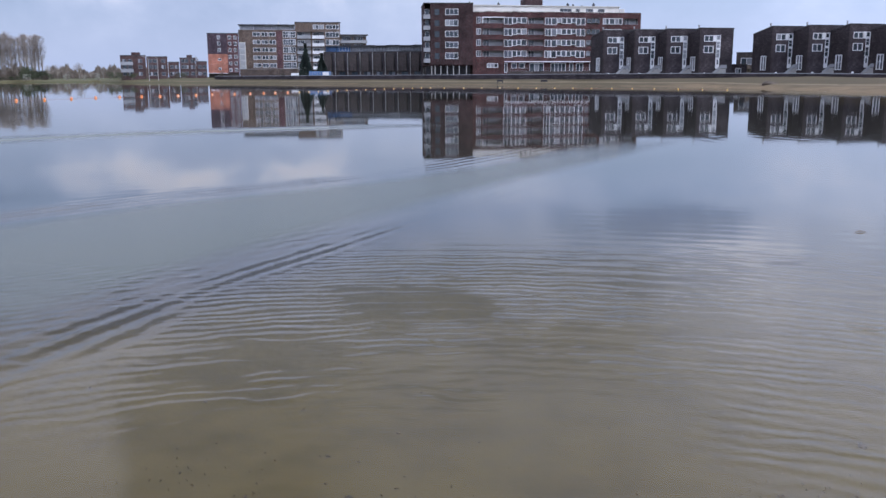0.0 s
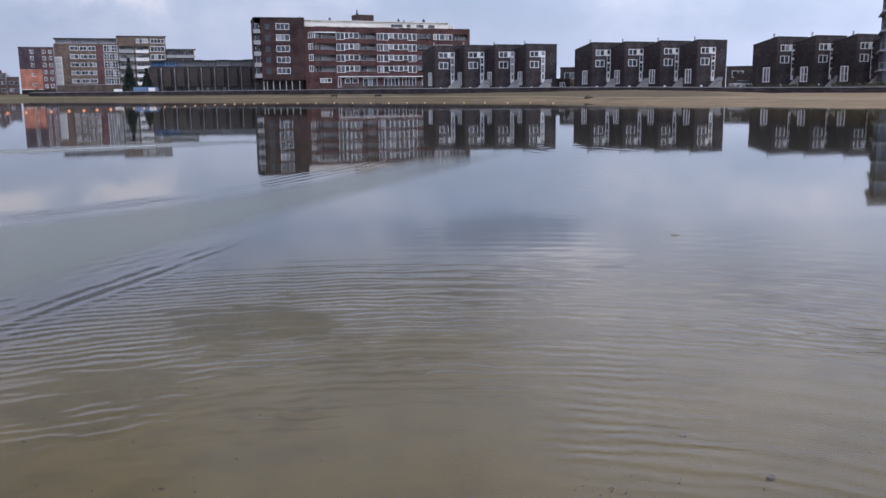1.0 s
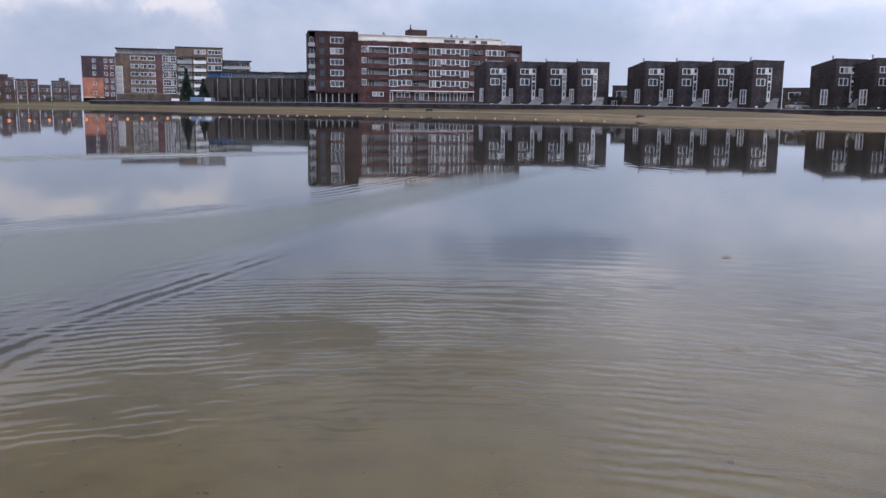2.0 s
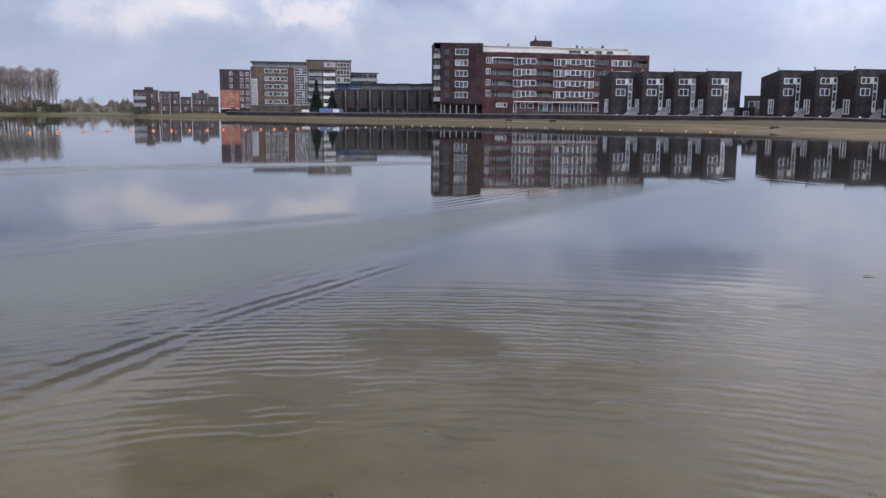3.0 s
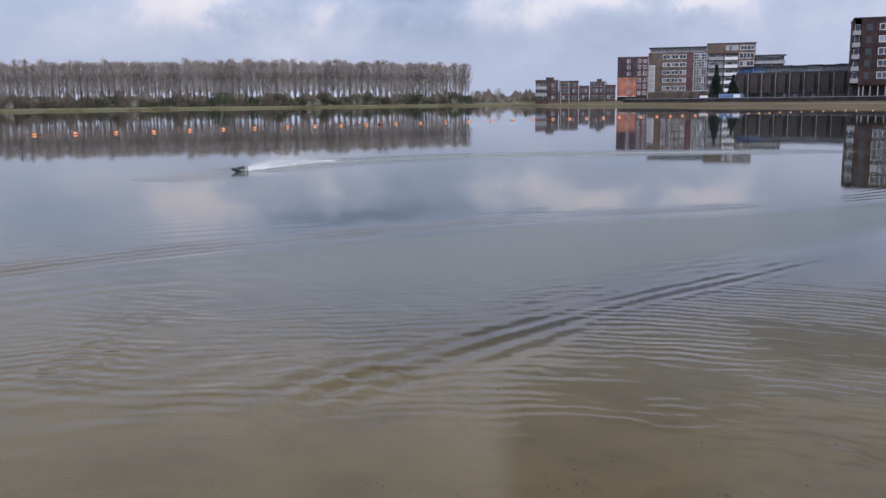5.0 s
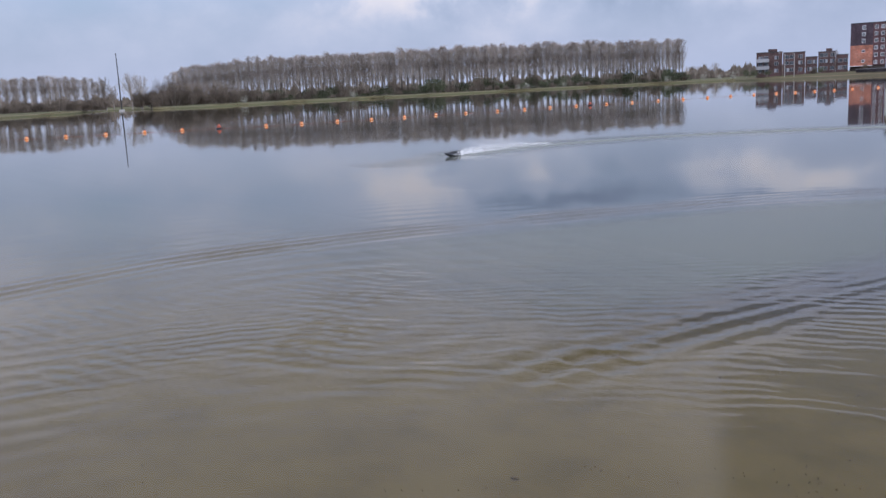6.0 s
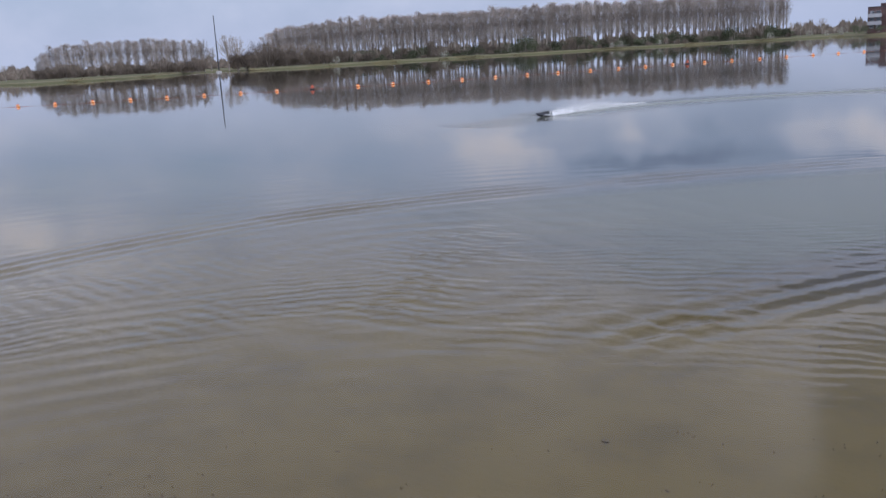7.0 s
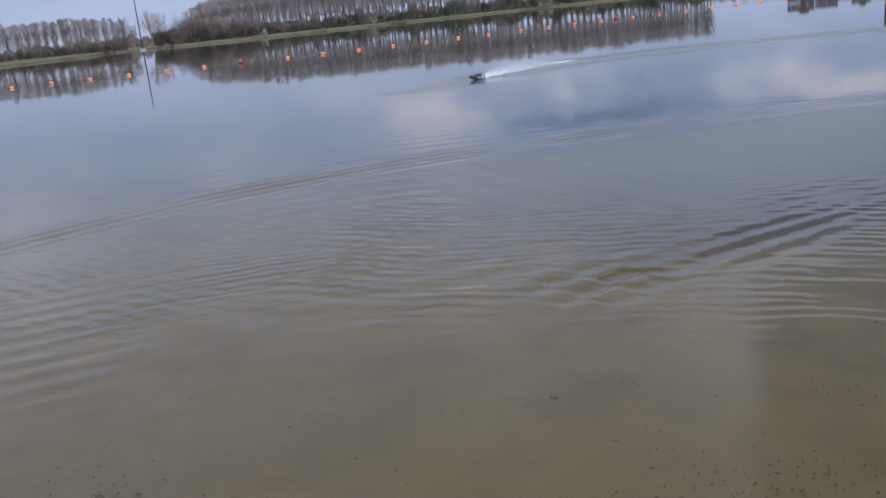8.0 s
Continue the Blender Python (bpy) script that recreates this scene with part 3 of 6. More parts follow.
def water_material():
    m = bpy.data.materials.new("water")
    m.use_nodes = True
    nt = m.node_tree
    nt.nodes.clear()
    geo = nt.nodes.new("ShaderNodeNewGeometry")
    wide = node(nt, "ShaderNodeMapping")
    wide.inputs["Scale"].default_value = (0.35, 1.0, 1.0)
    wide.inputs["Rotation"].default_value = (0, 0, radians(-14))
    nt.links.new(geo.outputs["Position"], wide.inputs["Vector"])
    a = node(nt, "ShaderNodeTexNoise", Scale=2.6, Detail=3.0, Roughness=0.5, Distortion=0.4)
    b = node(nt, "ShaderNodeTexNoise", Scale=0.32, Detail=2.0, Roughness=0.5)
    calm = node(nt, "ShaderNodeTexNoise", Scale=0.09, Detail=2.0, Roughness=0.5)
    for q in (a, b, calm):
        nt.links.new(wide.outputs[0], q.inputs["Vector"])
    live = ramp_node(nt, calm.outputs["Fac"], [(0.42, (0.25,) * 3), (0.62, (1.0,) * 3)])
    stirred = nt.nodes.new("ShaderNodeAttribute")
    stirred.attribute_name = "chop"
    fizz = node(nt, "ShaderNodeTexNoise", Scale=7.0, Detail=3.0, Roughness=0.6)
    nt.links.new(geo.outputs["Position"], fizz.inputs["Vector"])
    height = math_node(nt, "ADD", math_node(nt, "MULTIPLY", math_node(nt, "MULTIPLY", a.outputs["Fac"], live), 0.0013), math_node(nt, "MULTIPLY", b.outputs["Fac"], 0.004))
    height = math_node(nt, "ADD", height, math_node(nt, "MULTIPLY", fizz.outputs["Fac"], math_node(nt, "ADD", math_node(nt, "MULTIPLY", stirred.outputs["Fac"], 0.007), 0.0003)))
    # fine rings in the shallows, broken into patches
    rings = node(nt, "ShaderNodeTexWave", Scale=2.4, Distortion=7.0, Detail=3.0)
    rings.inputs["Detail Scale"].default_value = 0.75
    rings.wave_type, rings.rings_direction = "RINGS", "SPHERICAL"
    nt.links.new(geo.outputs["Position"], rings.inputs["Vector"])
    spots = node(nt, "ShaderNodeTexNoise", Scale=0.85, Detail=3.0, Roughness=0.6)
    nt.links.new(geo.outputs["Position"], spots.inputs["Vector"])
    far_off = nt.nodes.new("ShaderNodeVectorMath")
    far_off.operation = "LENGTH"
    nt.links.new(geo.outputs["Position"], far_off.inputs[0])
    across = nt.nodes.new("ShaderNodeSeparateXYZ")
    nt.links.new(geo.outputs["Position"], across.inputs[0])
    reach = math_node(nt, "ADD", far_off.outputs["Value"], math_node(nt, "MULTIPLY", across.outputs[0], 0.35))
    close = ramp_node(nt, math_node(nt, "MULTIPLY", reach, 0.05), [(0.165, (0.05,) * 3), (0.24, (1.0,) * 3)])
    close = math_node(nt, "MULTIPLY", close, ramp_node(nt, math_node(nt, "MULTIPLY", far_off.outputs["Value"], 0.05), [(0.30, (1.0,) * 3), (0.46, (0.0,) * 3)]))
    where = math_node(nt, "MULTIPLY", ramp_node(nt, spots.outputs["Fac"], [(0.43, (0.09,) * 3), (0.62, (1.0,) * 3)]), close)
    height = math_node(nt, "ADD", height, math_node(nt, "MULTIPLY", math_node(nt, "MULTIPLY", rings.outputs["Fac"], where), 0.0125))
    # a second set, thrown back by the wakes, crosses the first
    shift = nt.nodes.new("ShaderNodeMapping")
    shift.inputs["Location"].default_value = tuple(-at(30, 13))
    nt.links.new(geo.outputs["Position"], shift.inputs["Vector"])
    cross = node(nt, "ShaderNodeTexWave", Scale=2.0, Distortion=6.0, Detail=2.0)
    cross.inputs["Detail Scale"].default_value = 0.7
    cross.wave_type, cross.rings_direction = "RINGS", "SPHERICAL"
    nt.links.new(shift.outputs[0], cross.inputs["Vector"])
    spots2 = node(nt, "ShaderNodeTexNoise", Scale=0.7, Detail=3.0, Roughness=0.6)
    nt.links.new(shift.outputs[0], spots2.inputs["Vector"])
    left = ramp_node(nt, math_node(nt, "MULTIPLY", across.outputs[0], -0.2), [(0.35, (0.0,) * 3), (0.70, (1.0,) * 3)])
    where2 = math_node(nt, "MULTIPLY", math_node(nt, "MULTIPLY", ramp_node(nt, spots2.outputs["Fac"], [(0.44, (0.0,) * 3), (0.60, (1.0,) * 3)]), close), left)
    height = math_node(nt, "ADD", height, math_node(nt, "MULTIPLY", math_node(nt, "MULTIPLY", cross.outputs["Fac"], where2), 0.024))
    bump = node(nt, "ShaderNodeBump", Strength=0.35, Distance=1.0)
    nt.links.new(height, bump.inputs["Height"])
    fres = node(nt, "ShaderNodeFresnel", IOR=1.333)
    nt.links.new(bump.outputs[0], fres.inputs["Normal"])
    gloss = node(nt, "ShaderNodeBsdfGlossy", Roughness=0.015)
    nt.links.new(math_node(nt, "ADD", math_node(nt, "MULTIPLY", stirred.outputs["Fac"], 0.18), 0.028), gloss.inputs["Roughness"])
    gloss.inputs["Color"].default_value = (0.97, 0.97, 0.97, 1)
    nt.links.new(bump.outputs[0], gloss.inputs["Normal"])
    clear = nt.nodes.new("ShaderNodeBsdfTransparent")
    clear.inputs["Color"].default_value = (0.93, 0.89, 0.74, 1)
    # stirred-up silt and fine air bubbles cloud the water between the wakes
    milky = node(nt, "ShaderNodeBsdfDiffuse")
    milky.inputs["Color"].default_value = (0.135, 0.15, 0.125, 1)
    body = nt.nodes.new("ShaderNodeMixShader")
    nt.links.new(math_node(nt, "MULTIPLY", stirred.outputs["Fac"], 0.75), body.inputs[0])
    nt.links.new(clear.outputs[0], body.inputs[1])
    nt.links.new(milky.outputs[0], body.inputs[2])
    mix = nt.nodes.new("ShaderNodeMixShader")
    # steep ripples turn part of the stirred water away from the sky
    nt.links.new(math_node(nt, "MULTIPLY", fres.outputs[0], math_node(nt, "SUBTRACT", 1.0, math_node(nt, "MULTIPLY", stirred.outputs["Fac"], 0.38))), mix.inputs[0])
    nt.links.new(body.outputs[0], mix.inputs[1])
    nt.links.new(gloss.outputs[0], mix.inputs[2])
    end = nt.nodes.new("ShaderNodeOutputMaterial")
    nt.links.new(mix.outputs[0], end.inputs[0])
    return m


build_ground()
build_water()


# ---- parts of buildings ----
def wall_panel(bm, x0, x1, z0, z1, y0, y1, holes):
    """A wall from y0 to y1 with openings cut right through it."""
    xs = sorted({x0, x1, *[v for h in holes for v in h[:2] if x0 < v < x1]})
    zs = sorted({z0, z1, *[v for h in holes for v in h[2:] if z0 < v < z1]})
    nx, nz = len(xs) - 1, len(zs) - 1
    solid = {(i, j) for i in range(nx) for j in range(nz)
             if not any(h[0] < (xs[i] + xs[i + 1]) / 2 < h[1] and h[2] < (zs[j] + zs[j + 1]) / 2 < h[3] for h in holes)}
    made = {}

    def corner(i, j, back):
        if (i, j, back) not in made:
            made[i, j, back] = bm.verts.new((xs[i], y1 if back else y0, zs[j]))
        return made[i, j, back]

    for i, j in solid:
        ring = ((i, j), (i + 1, j), (i + 1, j + 1), (i, j + 1))
        bm.faces.new([corner(*c, False) for c in ring])
        bm.faces.new([corner(*c, True) for c in reversed(ring)])
        for (p, q), beside in zip(((ring[0], ring[1]), (ring[1], ring[2]), (ring[2], ring[3]), (ring[3], ring[0])), ((i, j - 1), (i + 1, j), (i, j + 1), (i - 1, j))):
            if beside not in solid:
                bm.faces.new((corner(*q, False), corner(*p, False), corner(*p, True), corner(*q, True)))
    return bm


SHARED = {}


def shared(key, make):
    if key not in SHARED:
        bm = make()
        me = bpy.data.meshes.new(key[0])
        bm.to_mesh(me)
        bm.free()
        me.materials.append(key[-1])
        SHARED[key] = me
    return SHARED[key]


def put(name, me, parent, x=0.0, y=0.0, z=0.0, label=""):
    ob = new(name, me)
    ob.parent = parent
    ob.matrix_basis = Matrix.Translation((x, y, z))
    if label:
        tagged(ob, label)
    return ob


def frame_bm(w, h, cols, rows, bar, depth):
    pw, ph = (w - 2 * bar) / cols, (h - 2 * bar) / rows
    gap_x, gap_z = bar * 0.35 if cols > 1 else 0.0, bar * 0.3 if rows > 1 else 0.0
    holes = []
    for i in range(cols):
        for j in range(rows):
            x0, z0 = bar + i * pw, bar + j * ph
            holes.append((x0 + (gap_x if i else 0), x0 + pw - (gap_x if i < cols - 1 else 0), z0 + (gap_z if j else 0), z0 + ph - (gap_z if j < rows - 1 else 0)))
    return wall_panel(bmesh.new(), 0, w, 0, h, -depth, 0.10, holes)


def window(parent, x, z, w, h, cols=2, rows=1, frame_mat=None, bar=0.12, depth=0.05, glass=None, y=0.0, label="", name="window"):
    """A frame proud of the wall, with each pane set back in it."""
    frame_mat, glass, bar = frame_mat or WHITE_PAINT, glass or GLASS, bar * 0.72
    key = ("window", round(w, 2), round(h, 2), cols, rows, bar, depth, frame_mat)
    ob = put(name, shared(key, lambda: frame_bm(w, h, cols, rows, bar, depth)), parent, x, y, z, label)
    pw = (w - 2 * bar) / cols
    pane = shared(("pane", round(pw, 3), round(h, 2), bar, glass), lambda: boxes((0, pw, 0.11, 0.14, bar * 0.9, h - bar * 0.9)))
    for i in range(cols):
        put("pane", pane, ob, bar + i * pw)
    return ob


def shell(bm, x0, x1, y0, y1, z0, z1, t=0.3):
    """Back and side walls of a house whose front is built apart."""
    box(bm, x0, x0 + t, y0, y1, z0, z1), box(bm, x1 - t, x1, y0, y1, z0, z1), box(bm, x0 + t, x1 - t, y1 - t, y1, z0, z1)
    return bm


def railing(w, h, posts, bar=0.05):
    bm = boxes((0, w, -bar / 2, bar / 2, h - bar, h), (0, w, -bar / 2, bar / 2, 0.08, 0.08 + bar))
    for i in range(posts + 1):
        x = (w - bar) * i / posts
        box(bm, x, x + bar, -bar / 3, bar / 3, 0, h)
    return bm


def facing(a0, d0, a1, d1):
    """The pose of a front whose left end is at heading a0, distance d0 and right end at a1, d1; and its width."""
    p, q = at(a0, d0), at(a1, d1)
    return pose(p.x, p.y, 0, 0, 0, math.degrees(math.atan2(q.y - p.y, q.x - p.x))), (q - p).length


# ---- the brick apartment building with its corner tower ----
def apartment_building():
    m, w = facing(0.0, 240, -3.2, 241)
    root = thing("apartment_building", m, "dark red brick apartment tower with wide white windows on posts", "building")
    top, g = 20.6, 1.2
    rows = [17.7 - 2.86 * k for k in range(5)]
    holes = [(w * 0.43, w * 0.43 + 3.5, z, z + 1.6) for z in rows] + [(w * 0.21, w * 0.21 + 1.4, z - 0.05, z + 1.55) for z in rows]
    bm = wall_panel(bmesh.new(), 1.6, w, 4.7, top, 0, 0.35, holes)
    shell(bm, 0.0, w, 1.6, 15, 4.7, top)
    box(bm, 0.3, w - 0.3, 0.35, 14.7, 4.4, 4.7)
    part("tower_wall", bm, RED_BRICK, root, "dark red brick tower wall")
    part("tower_roof", boxes((-0.15, w + 0.1, -0.15, 15.1, top, top + 0.25), bevel=0.04), ROOFING, root)
    part("undercroft_wall", boxes((0.6, w - 0.4, 3.2, 3.5, g, 4.4)), DARK_PAINT, root)
    for i, u in enumerate((0.15, 0.22, 0.34, 0.47, 0.60, 0.72, 0.87)):
        put("post", shared(("post", CONCRETE), lambda: boxes((-0.12, 0.12, 0.0, 0.24, g - 0.6, 4.4), bevel=0.03)), root, u * w, 0.15)
    for z in rows:
        window(root, w * 0.43, z, 3.5, 1.6, 3, 1, bar=0.16, label="white-framed wide window")
        window(root, w * 0.21, z - 0.05, 1.4, 1.6, 1, 2, DARK_PAINT, bar=0.12)
        # corner balconies
        part("balcony", boxes((-0.2, 1.58, -0.1, 1.55, z - 1.0, z - 0.8), (-0.2, -0.1, -0.1, 1.55, z - 0.8, z + 0.1), (-0.2, 1.58, -0.1, -0.02, z - 0.8, z + 0.1)), GREY_PAINT, root)
        window(root, 0.25, z - 0.7, 1.2, 2.3, 1, 1, WHITE_PAINT, y=1.45)
    # long wing
    m2, w2 = facing(-3.2, 242, -14.0, 258)
    wing = thing("apartment_wing", m2, "long red brick apartment wing with white bay windows and balconies", "building")
    k = w2 / 49.2
    strips = [15.6 - 2.93 * i for i in range(4)]
    openings = [(1.0, 2.3), (2.7, 8.6), (8.8, 15.4), (15.7, 20.3), (20.6, 32.5), (32.9, 36.9), (37.7, 43.6), (44.0, 48.4)]
    holes = [(a * k, b * k, z, z + 1.62) for z in strips for a, b in openings]
    ground_holes = [(4.0 * k, 7.2 * k, 3.9, 5.1), (9.0 * k, 9.9 * k, 2.6, 5.1), (11.0 * k, 12.6 * k, 3.7, 5.1), (13.2 * k, 14.9 * k, 3.7, 5.1), (16.3 * k, 20.5 * k, 2.8, 5.1),
                    (22.5 * k, 27.0 * k, 2.8, 5.1), (28.0 * k, 29.2 * k, 2.8, 5.1), (30.0 * k, 32.2 * k, 2.8, 5.1), (34.0 * k, 36.0 * k, 3.2, 5.0)]
    part("wall", wall_panel(bmesh.new(), 0, w2, g - 0.4, 18.8, 0, 0.35, holes + ground_holes), BAND_BRICK, wing, "red brick wall in bands")
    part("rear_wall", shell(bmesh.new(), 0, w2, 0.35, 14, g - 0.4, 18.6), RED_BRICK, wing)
    for z in strips:
        part("floor_slab", boxes((0.35, w2 - 0.35, 0.36, 13.6, z - 0.5, z - 0.25)), CONCRETE, wing)
        part("inner_wall", boxes((0.35, w2 - 0.35, 2.2, 2.4, z - 0.25, z + 2.3)), GREY_PAINT, wing)
        window(wing, 1.0 * k, z, 1.3 * k, 1.62, 2, bar=0.14)
        for a, b in ((2.7, 8.6), (15.7, 20.3), (44.0, 48.4)):
            put("railing", shared(("railing", round((b - a) * k, 2), GREY_PAINT), lambda: railing((b - a) * k, 0.75, 14)), wing, a * k, 0.1, z, "grey balcony railing")
            window(wing, (a + 0.7) * k, z - 0.1, 1.8, 1.7, 2, bar=0.1, y=2.0)
        if z == strips[0]:
            part("balcony_frame", boxes((2.6 * k, 8.7 * k, -0.12, 0.1, z + 1.5, z + 1.75), (2.6 * k, 2.6 * k + 0.2, -0.12, 0.1, z, z + 1.5)), WHITE_PAINT, wing)
        for x, w_, c, h0 in ((8.8, 2.4, 2, -0.25), (11.2, 1.3, 1, 0.0), (12.5, 1.25, 1, 0.25), (13.75, 1.65, 1, 0.1)):
            window(wing, x * k, z + h0, w_ * k, 1.62 - h0, c, bar=0.15, depth=0.14, label="white bay window")
        for x, w_, c, h0 in ((20.6, 1.9, 2, -0.25), (22.5, 1.6, 1, -0.25), (24.1, 1.4, 1, 0.3), (25.5, 1.5, 1, 0.1), (27.0, 1.4, 1, 0.1), (28.4, 1.4, 1, 0.3), (29.8, 1.35, 1, -0.25), (31.15, 1.35, 1, -0.25)):
            window(wing, x * k, z + h0, w_ * k, 1.62 - h0, c, bar=0.15, depth=0.14)
        for x in (33.0, 34.4, 35.7):
            window(wing, x * k, z + 0.35, 1.15 * k, 1.15, 1, frame_mat=GREY_PAINT, bar=0.1, y=0.1)
        for x, w_, c in ((37.7, 1.9, 2), (39.6, 1.7, 1), (41.3, 2.3, 2)):
            window(wing, x * k, z, w_ * k, 1.62, c, bar=0.17, depth=0.12)
    for a, b, z0, z1 in ground_holes:
        window(wing, a, z0, b - a, z1 - z0, max(1, round((b - a) / 1.2)), 1, bar=0.2, depth=0.08, label="white ground-floor window")
    part("awning", boxes((9.0 * k, 36.5 * k, -1.1, -0.02, 5.35, 5.6)), WHITE_PAINT, wing, "white awning strip")
    # setback penthouse
    bm = wall_panel(bmesh.new(), 0.4, 43.0 * k, 18.8, 20.3, 1.2, 1.5, [(25.3 * k, 28.8 * k, 18.95, 19.75), (30.0 * k, 31.2 * k, 18.95, 19.75), (33.0 * k, 35.2 * k, 18.95, 19.75), (36.6 * k, 38.6 * k, 18.95, 19.75)])
    shell(bm, 0.4, 43.0 * k, 1.5, 12, 18.6, 20.3)
    part("penthouse_wall", bm, CREAM_PAINT, wing, "white set-back top floor")
    part("penthouse_roof", boxes((0.2, 43.2 * k, 0.8, 12.2, 20.3, 20.5), (0.0, w2, 0.0, 14, 18.55, 18.8)), CREAM_PAINT, wing)
    for a, b in ((25.3, 28.8), (30.0, 31.2), (33.0, 35.2), (36.6, 38.6)):
        window(wing, a * k, 18.95, (b - a) * k, 0.8, 3, bar=0.08, frame_mat=GREY_PAINT, y=1.2)
    part("penthouse_annex", boxes((39.8 * k, 45.0 * k, 2.0, 10, 18.8, 19.9)), CREAM_PAINT, wing)
    window(wing, 40.2 * k, 18.95, 4.4 * k, 0.75, 4, bar=0.1, y=1.9, frame_mat=GREY_PAINT)
    part("plant_room", boxes((15.9 * k, 21.2 * k, 4.0, 8.0, 20.5, 22.4), bevel=0.05), RED_BRICK, wing, "dark red roof plant room")
    for x, s in ((0.2, 1.0), (8.6, 0.9), (16.6, 2.9), (29.0, 1.0), (30.6, 0.7), (33.2, 0.5), (36.8, 1.1), (41.0, 0.4)):
        put("chimney", shared(("chimney", s, DARK_PAINT), lambda: boxes((-0.28, 0.28, -0.28, 0.28, 0, 0.8 * s), (-0.12, 0.12, -0.12, 0.12, 0.8 * s, 1.15 * s))), wing, x * k, 5.0, 20.45)
    # garden terrace before the ground floor
    part("terrace_wall", boxes((8.6 * k, w2, -5.2, -4.9, g - 0.5, 2.9), bevel=0.02), GREY_BRICK, wing, "grey brick terrace wall")
    put("terrace_railing", shared(("terrace_railing", STEEL), lambda: railing(w2 - 8.6 * k, 0.9, 60)), wing, 8.6 * k, -5.0, 2.9)


# ---- sawtooth row houses ----
def row_house():
    root = thing("row_house", Matrix(), "dark brown brick row house with shed roof and white windows", "house", "sawtooth row houses")
    w, d, top, g, drop = 7.2, 6.0, 10.45, 0.7, 0.2
    holes = [(0.9, 3.0, 8.0, 9.15), (0.9, 3.0, 5.85, 7.2), (3.55, 4.45, 2.9, 9.2)]
    part("front_wall", wall_panel(bmesh.new(), 0.3, w, g, top, 0, 0.3, holes), DARK_BRICK, root)
    bm = bmesh.new()
    for x0, x1, hs in ((0.0, 0.3, [(1.4, 3.1, 2.5, 5.2)]), (w - 0.3, w, [])):
        # side walls follow the roof's fall
        cuts = sorted({0.0 if x0 == 0 else 0.3, d, *[v for h in hs for v in h[:2]]})
        for a, b in zip(cuts, cuts[1:]):
            za, zb = top - drop * a, top - drop * b
            hole = [h for h in hs if h[0] <= a and b <= h[1]]
            pieces = [(g, g, hole[0][2], hole[0][2]), (hole[0][3], hole[0][3], za, zb)] if hole else [(g, g, za, zb)]
            for p0, p1, q0, q1 in pieces:
                vs = [bm.verts.new(c) for c in ((x0, a, p0), (x1, a, p0), (x1, b, p1), (x0, b, p1), (x0, a, q0), (x1, a, q0), (x1, b, q1), (x0, b, q1))]
                for f in ((3, 2, 1, 0), (4, 5, 6, 7), (0, 1, 5, 4), (1, 2, 6, 5), (2, 3, 7, 6), (3, 0, 4, 7)):
                    bm.faces.new([vs[i] for i in f])
    box(bm, 0.3, w - 0.3, d - 0.3, d, g, top - drop * d)
    part("side_wall", bm, SHADED_BRICK, root)
    bm = bmesh.new()
    vs = [bm.verts.new(c) for c in ((-0.08, -0.08, top), (w + 0.08, -0.08, top), (w + 0.08, d, top - drop * d), (-0.08, d, top - drop * d),
                                    (-0.08, -0.08, top + 0.16), (w + 0.08, -0.08, top + 0.16), (w + 0.08, d, top + 0.16 - drop * d), (-0.08, d, top + 0.16 - drop * d))]
    for f in ((3, 2, 1, 0), (4, 5, 6, 7), (0, 1, 5, 4), (1, 2, 6, 5), (2, 3, 7, 6), (3, 0, 4, 7)):
        bm.faces.new([vs[i] for i in f])
    part("roof", bm, ROOFING, root, "dark shed roof with a thin edge")
    window(root, 0.9, 8.0, 2.1, 1.15, 2, bar=0.16, depth=0.08)
    window(root, 0.9, 5.85, 2.1, 1.35, 2, bar=0.16, depth=0.08)
    part("white_panel", boxes((3.0, 3.5, -0.07, 0.05, 8.0, 9.2), bevel=0.02), WHITE_PAINT, root, "white panel beside the upper window")
    window(root, 3.55, 4.9, 0.9, 4.3, 1, 5, bar=0.13, depth=0.06, name="stair_window", label="tall stair window in short panes")
    for z in (6.45, 7.95):
        part("spandrel", boxes((3.68, 4.32, -0.03, 0.06, z, z + 0.42)), WHITE_PAINT, root)
    door = part("door", boxes((3.58, 4.42, 0.02, 0.12, 2.9, 4.85)), WHITE_PAINT, root, "white front door")
    part("door_light", boxes((3.85, 4.15, -0.005, 0.02, 3.7, 4.6)), GLASS, door)
    stair = bmesh.new()
    steps = [(5.1, g - 0.3), (5.1, 2.88), (3.92, 2.88)]
    for k in range(7, -1, -1):
        steps += [(2.24 + k * 0.24, 1.2 + k * 0.21), (2.0 + k * 0.24, 1.2 + k * 0.21)]
    steps.append((2.0, g - 0.3))
    solid = bmesh.ops.extrude_face_region(stair, geom=[stair.faces.new([stair.verts.new((x, -1.35, z)) for x, z in steps])])
    bmesh.ops.translate(stair, verts=[v for v in solid["geom"] if isinstance(v, bmesh.types.BMVert)], vec=(0, 1.2, 0))
    bmesh.ops.recalc_face_normals(stair, faces=stair.faces[:])
    part("stair", stair, CONCRETE, root, "pale concrete outside stair")
    bm = bmesh.new()
    vs = [bm.verts.new(c) for c in ((1.9, -1.45, 1.2), (3.9, -1.45, 2.95), (5.2, -1.45, 2.95), (5.2, -1.45, 3.6), (3.9, -1.45, 3.6), (1.9, -1.45, 1.85))]
    f1 = bm.faces.new(vs)
    ext = bmesh.ops.extrude_face_region(bm, geom=[f1])
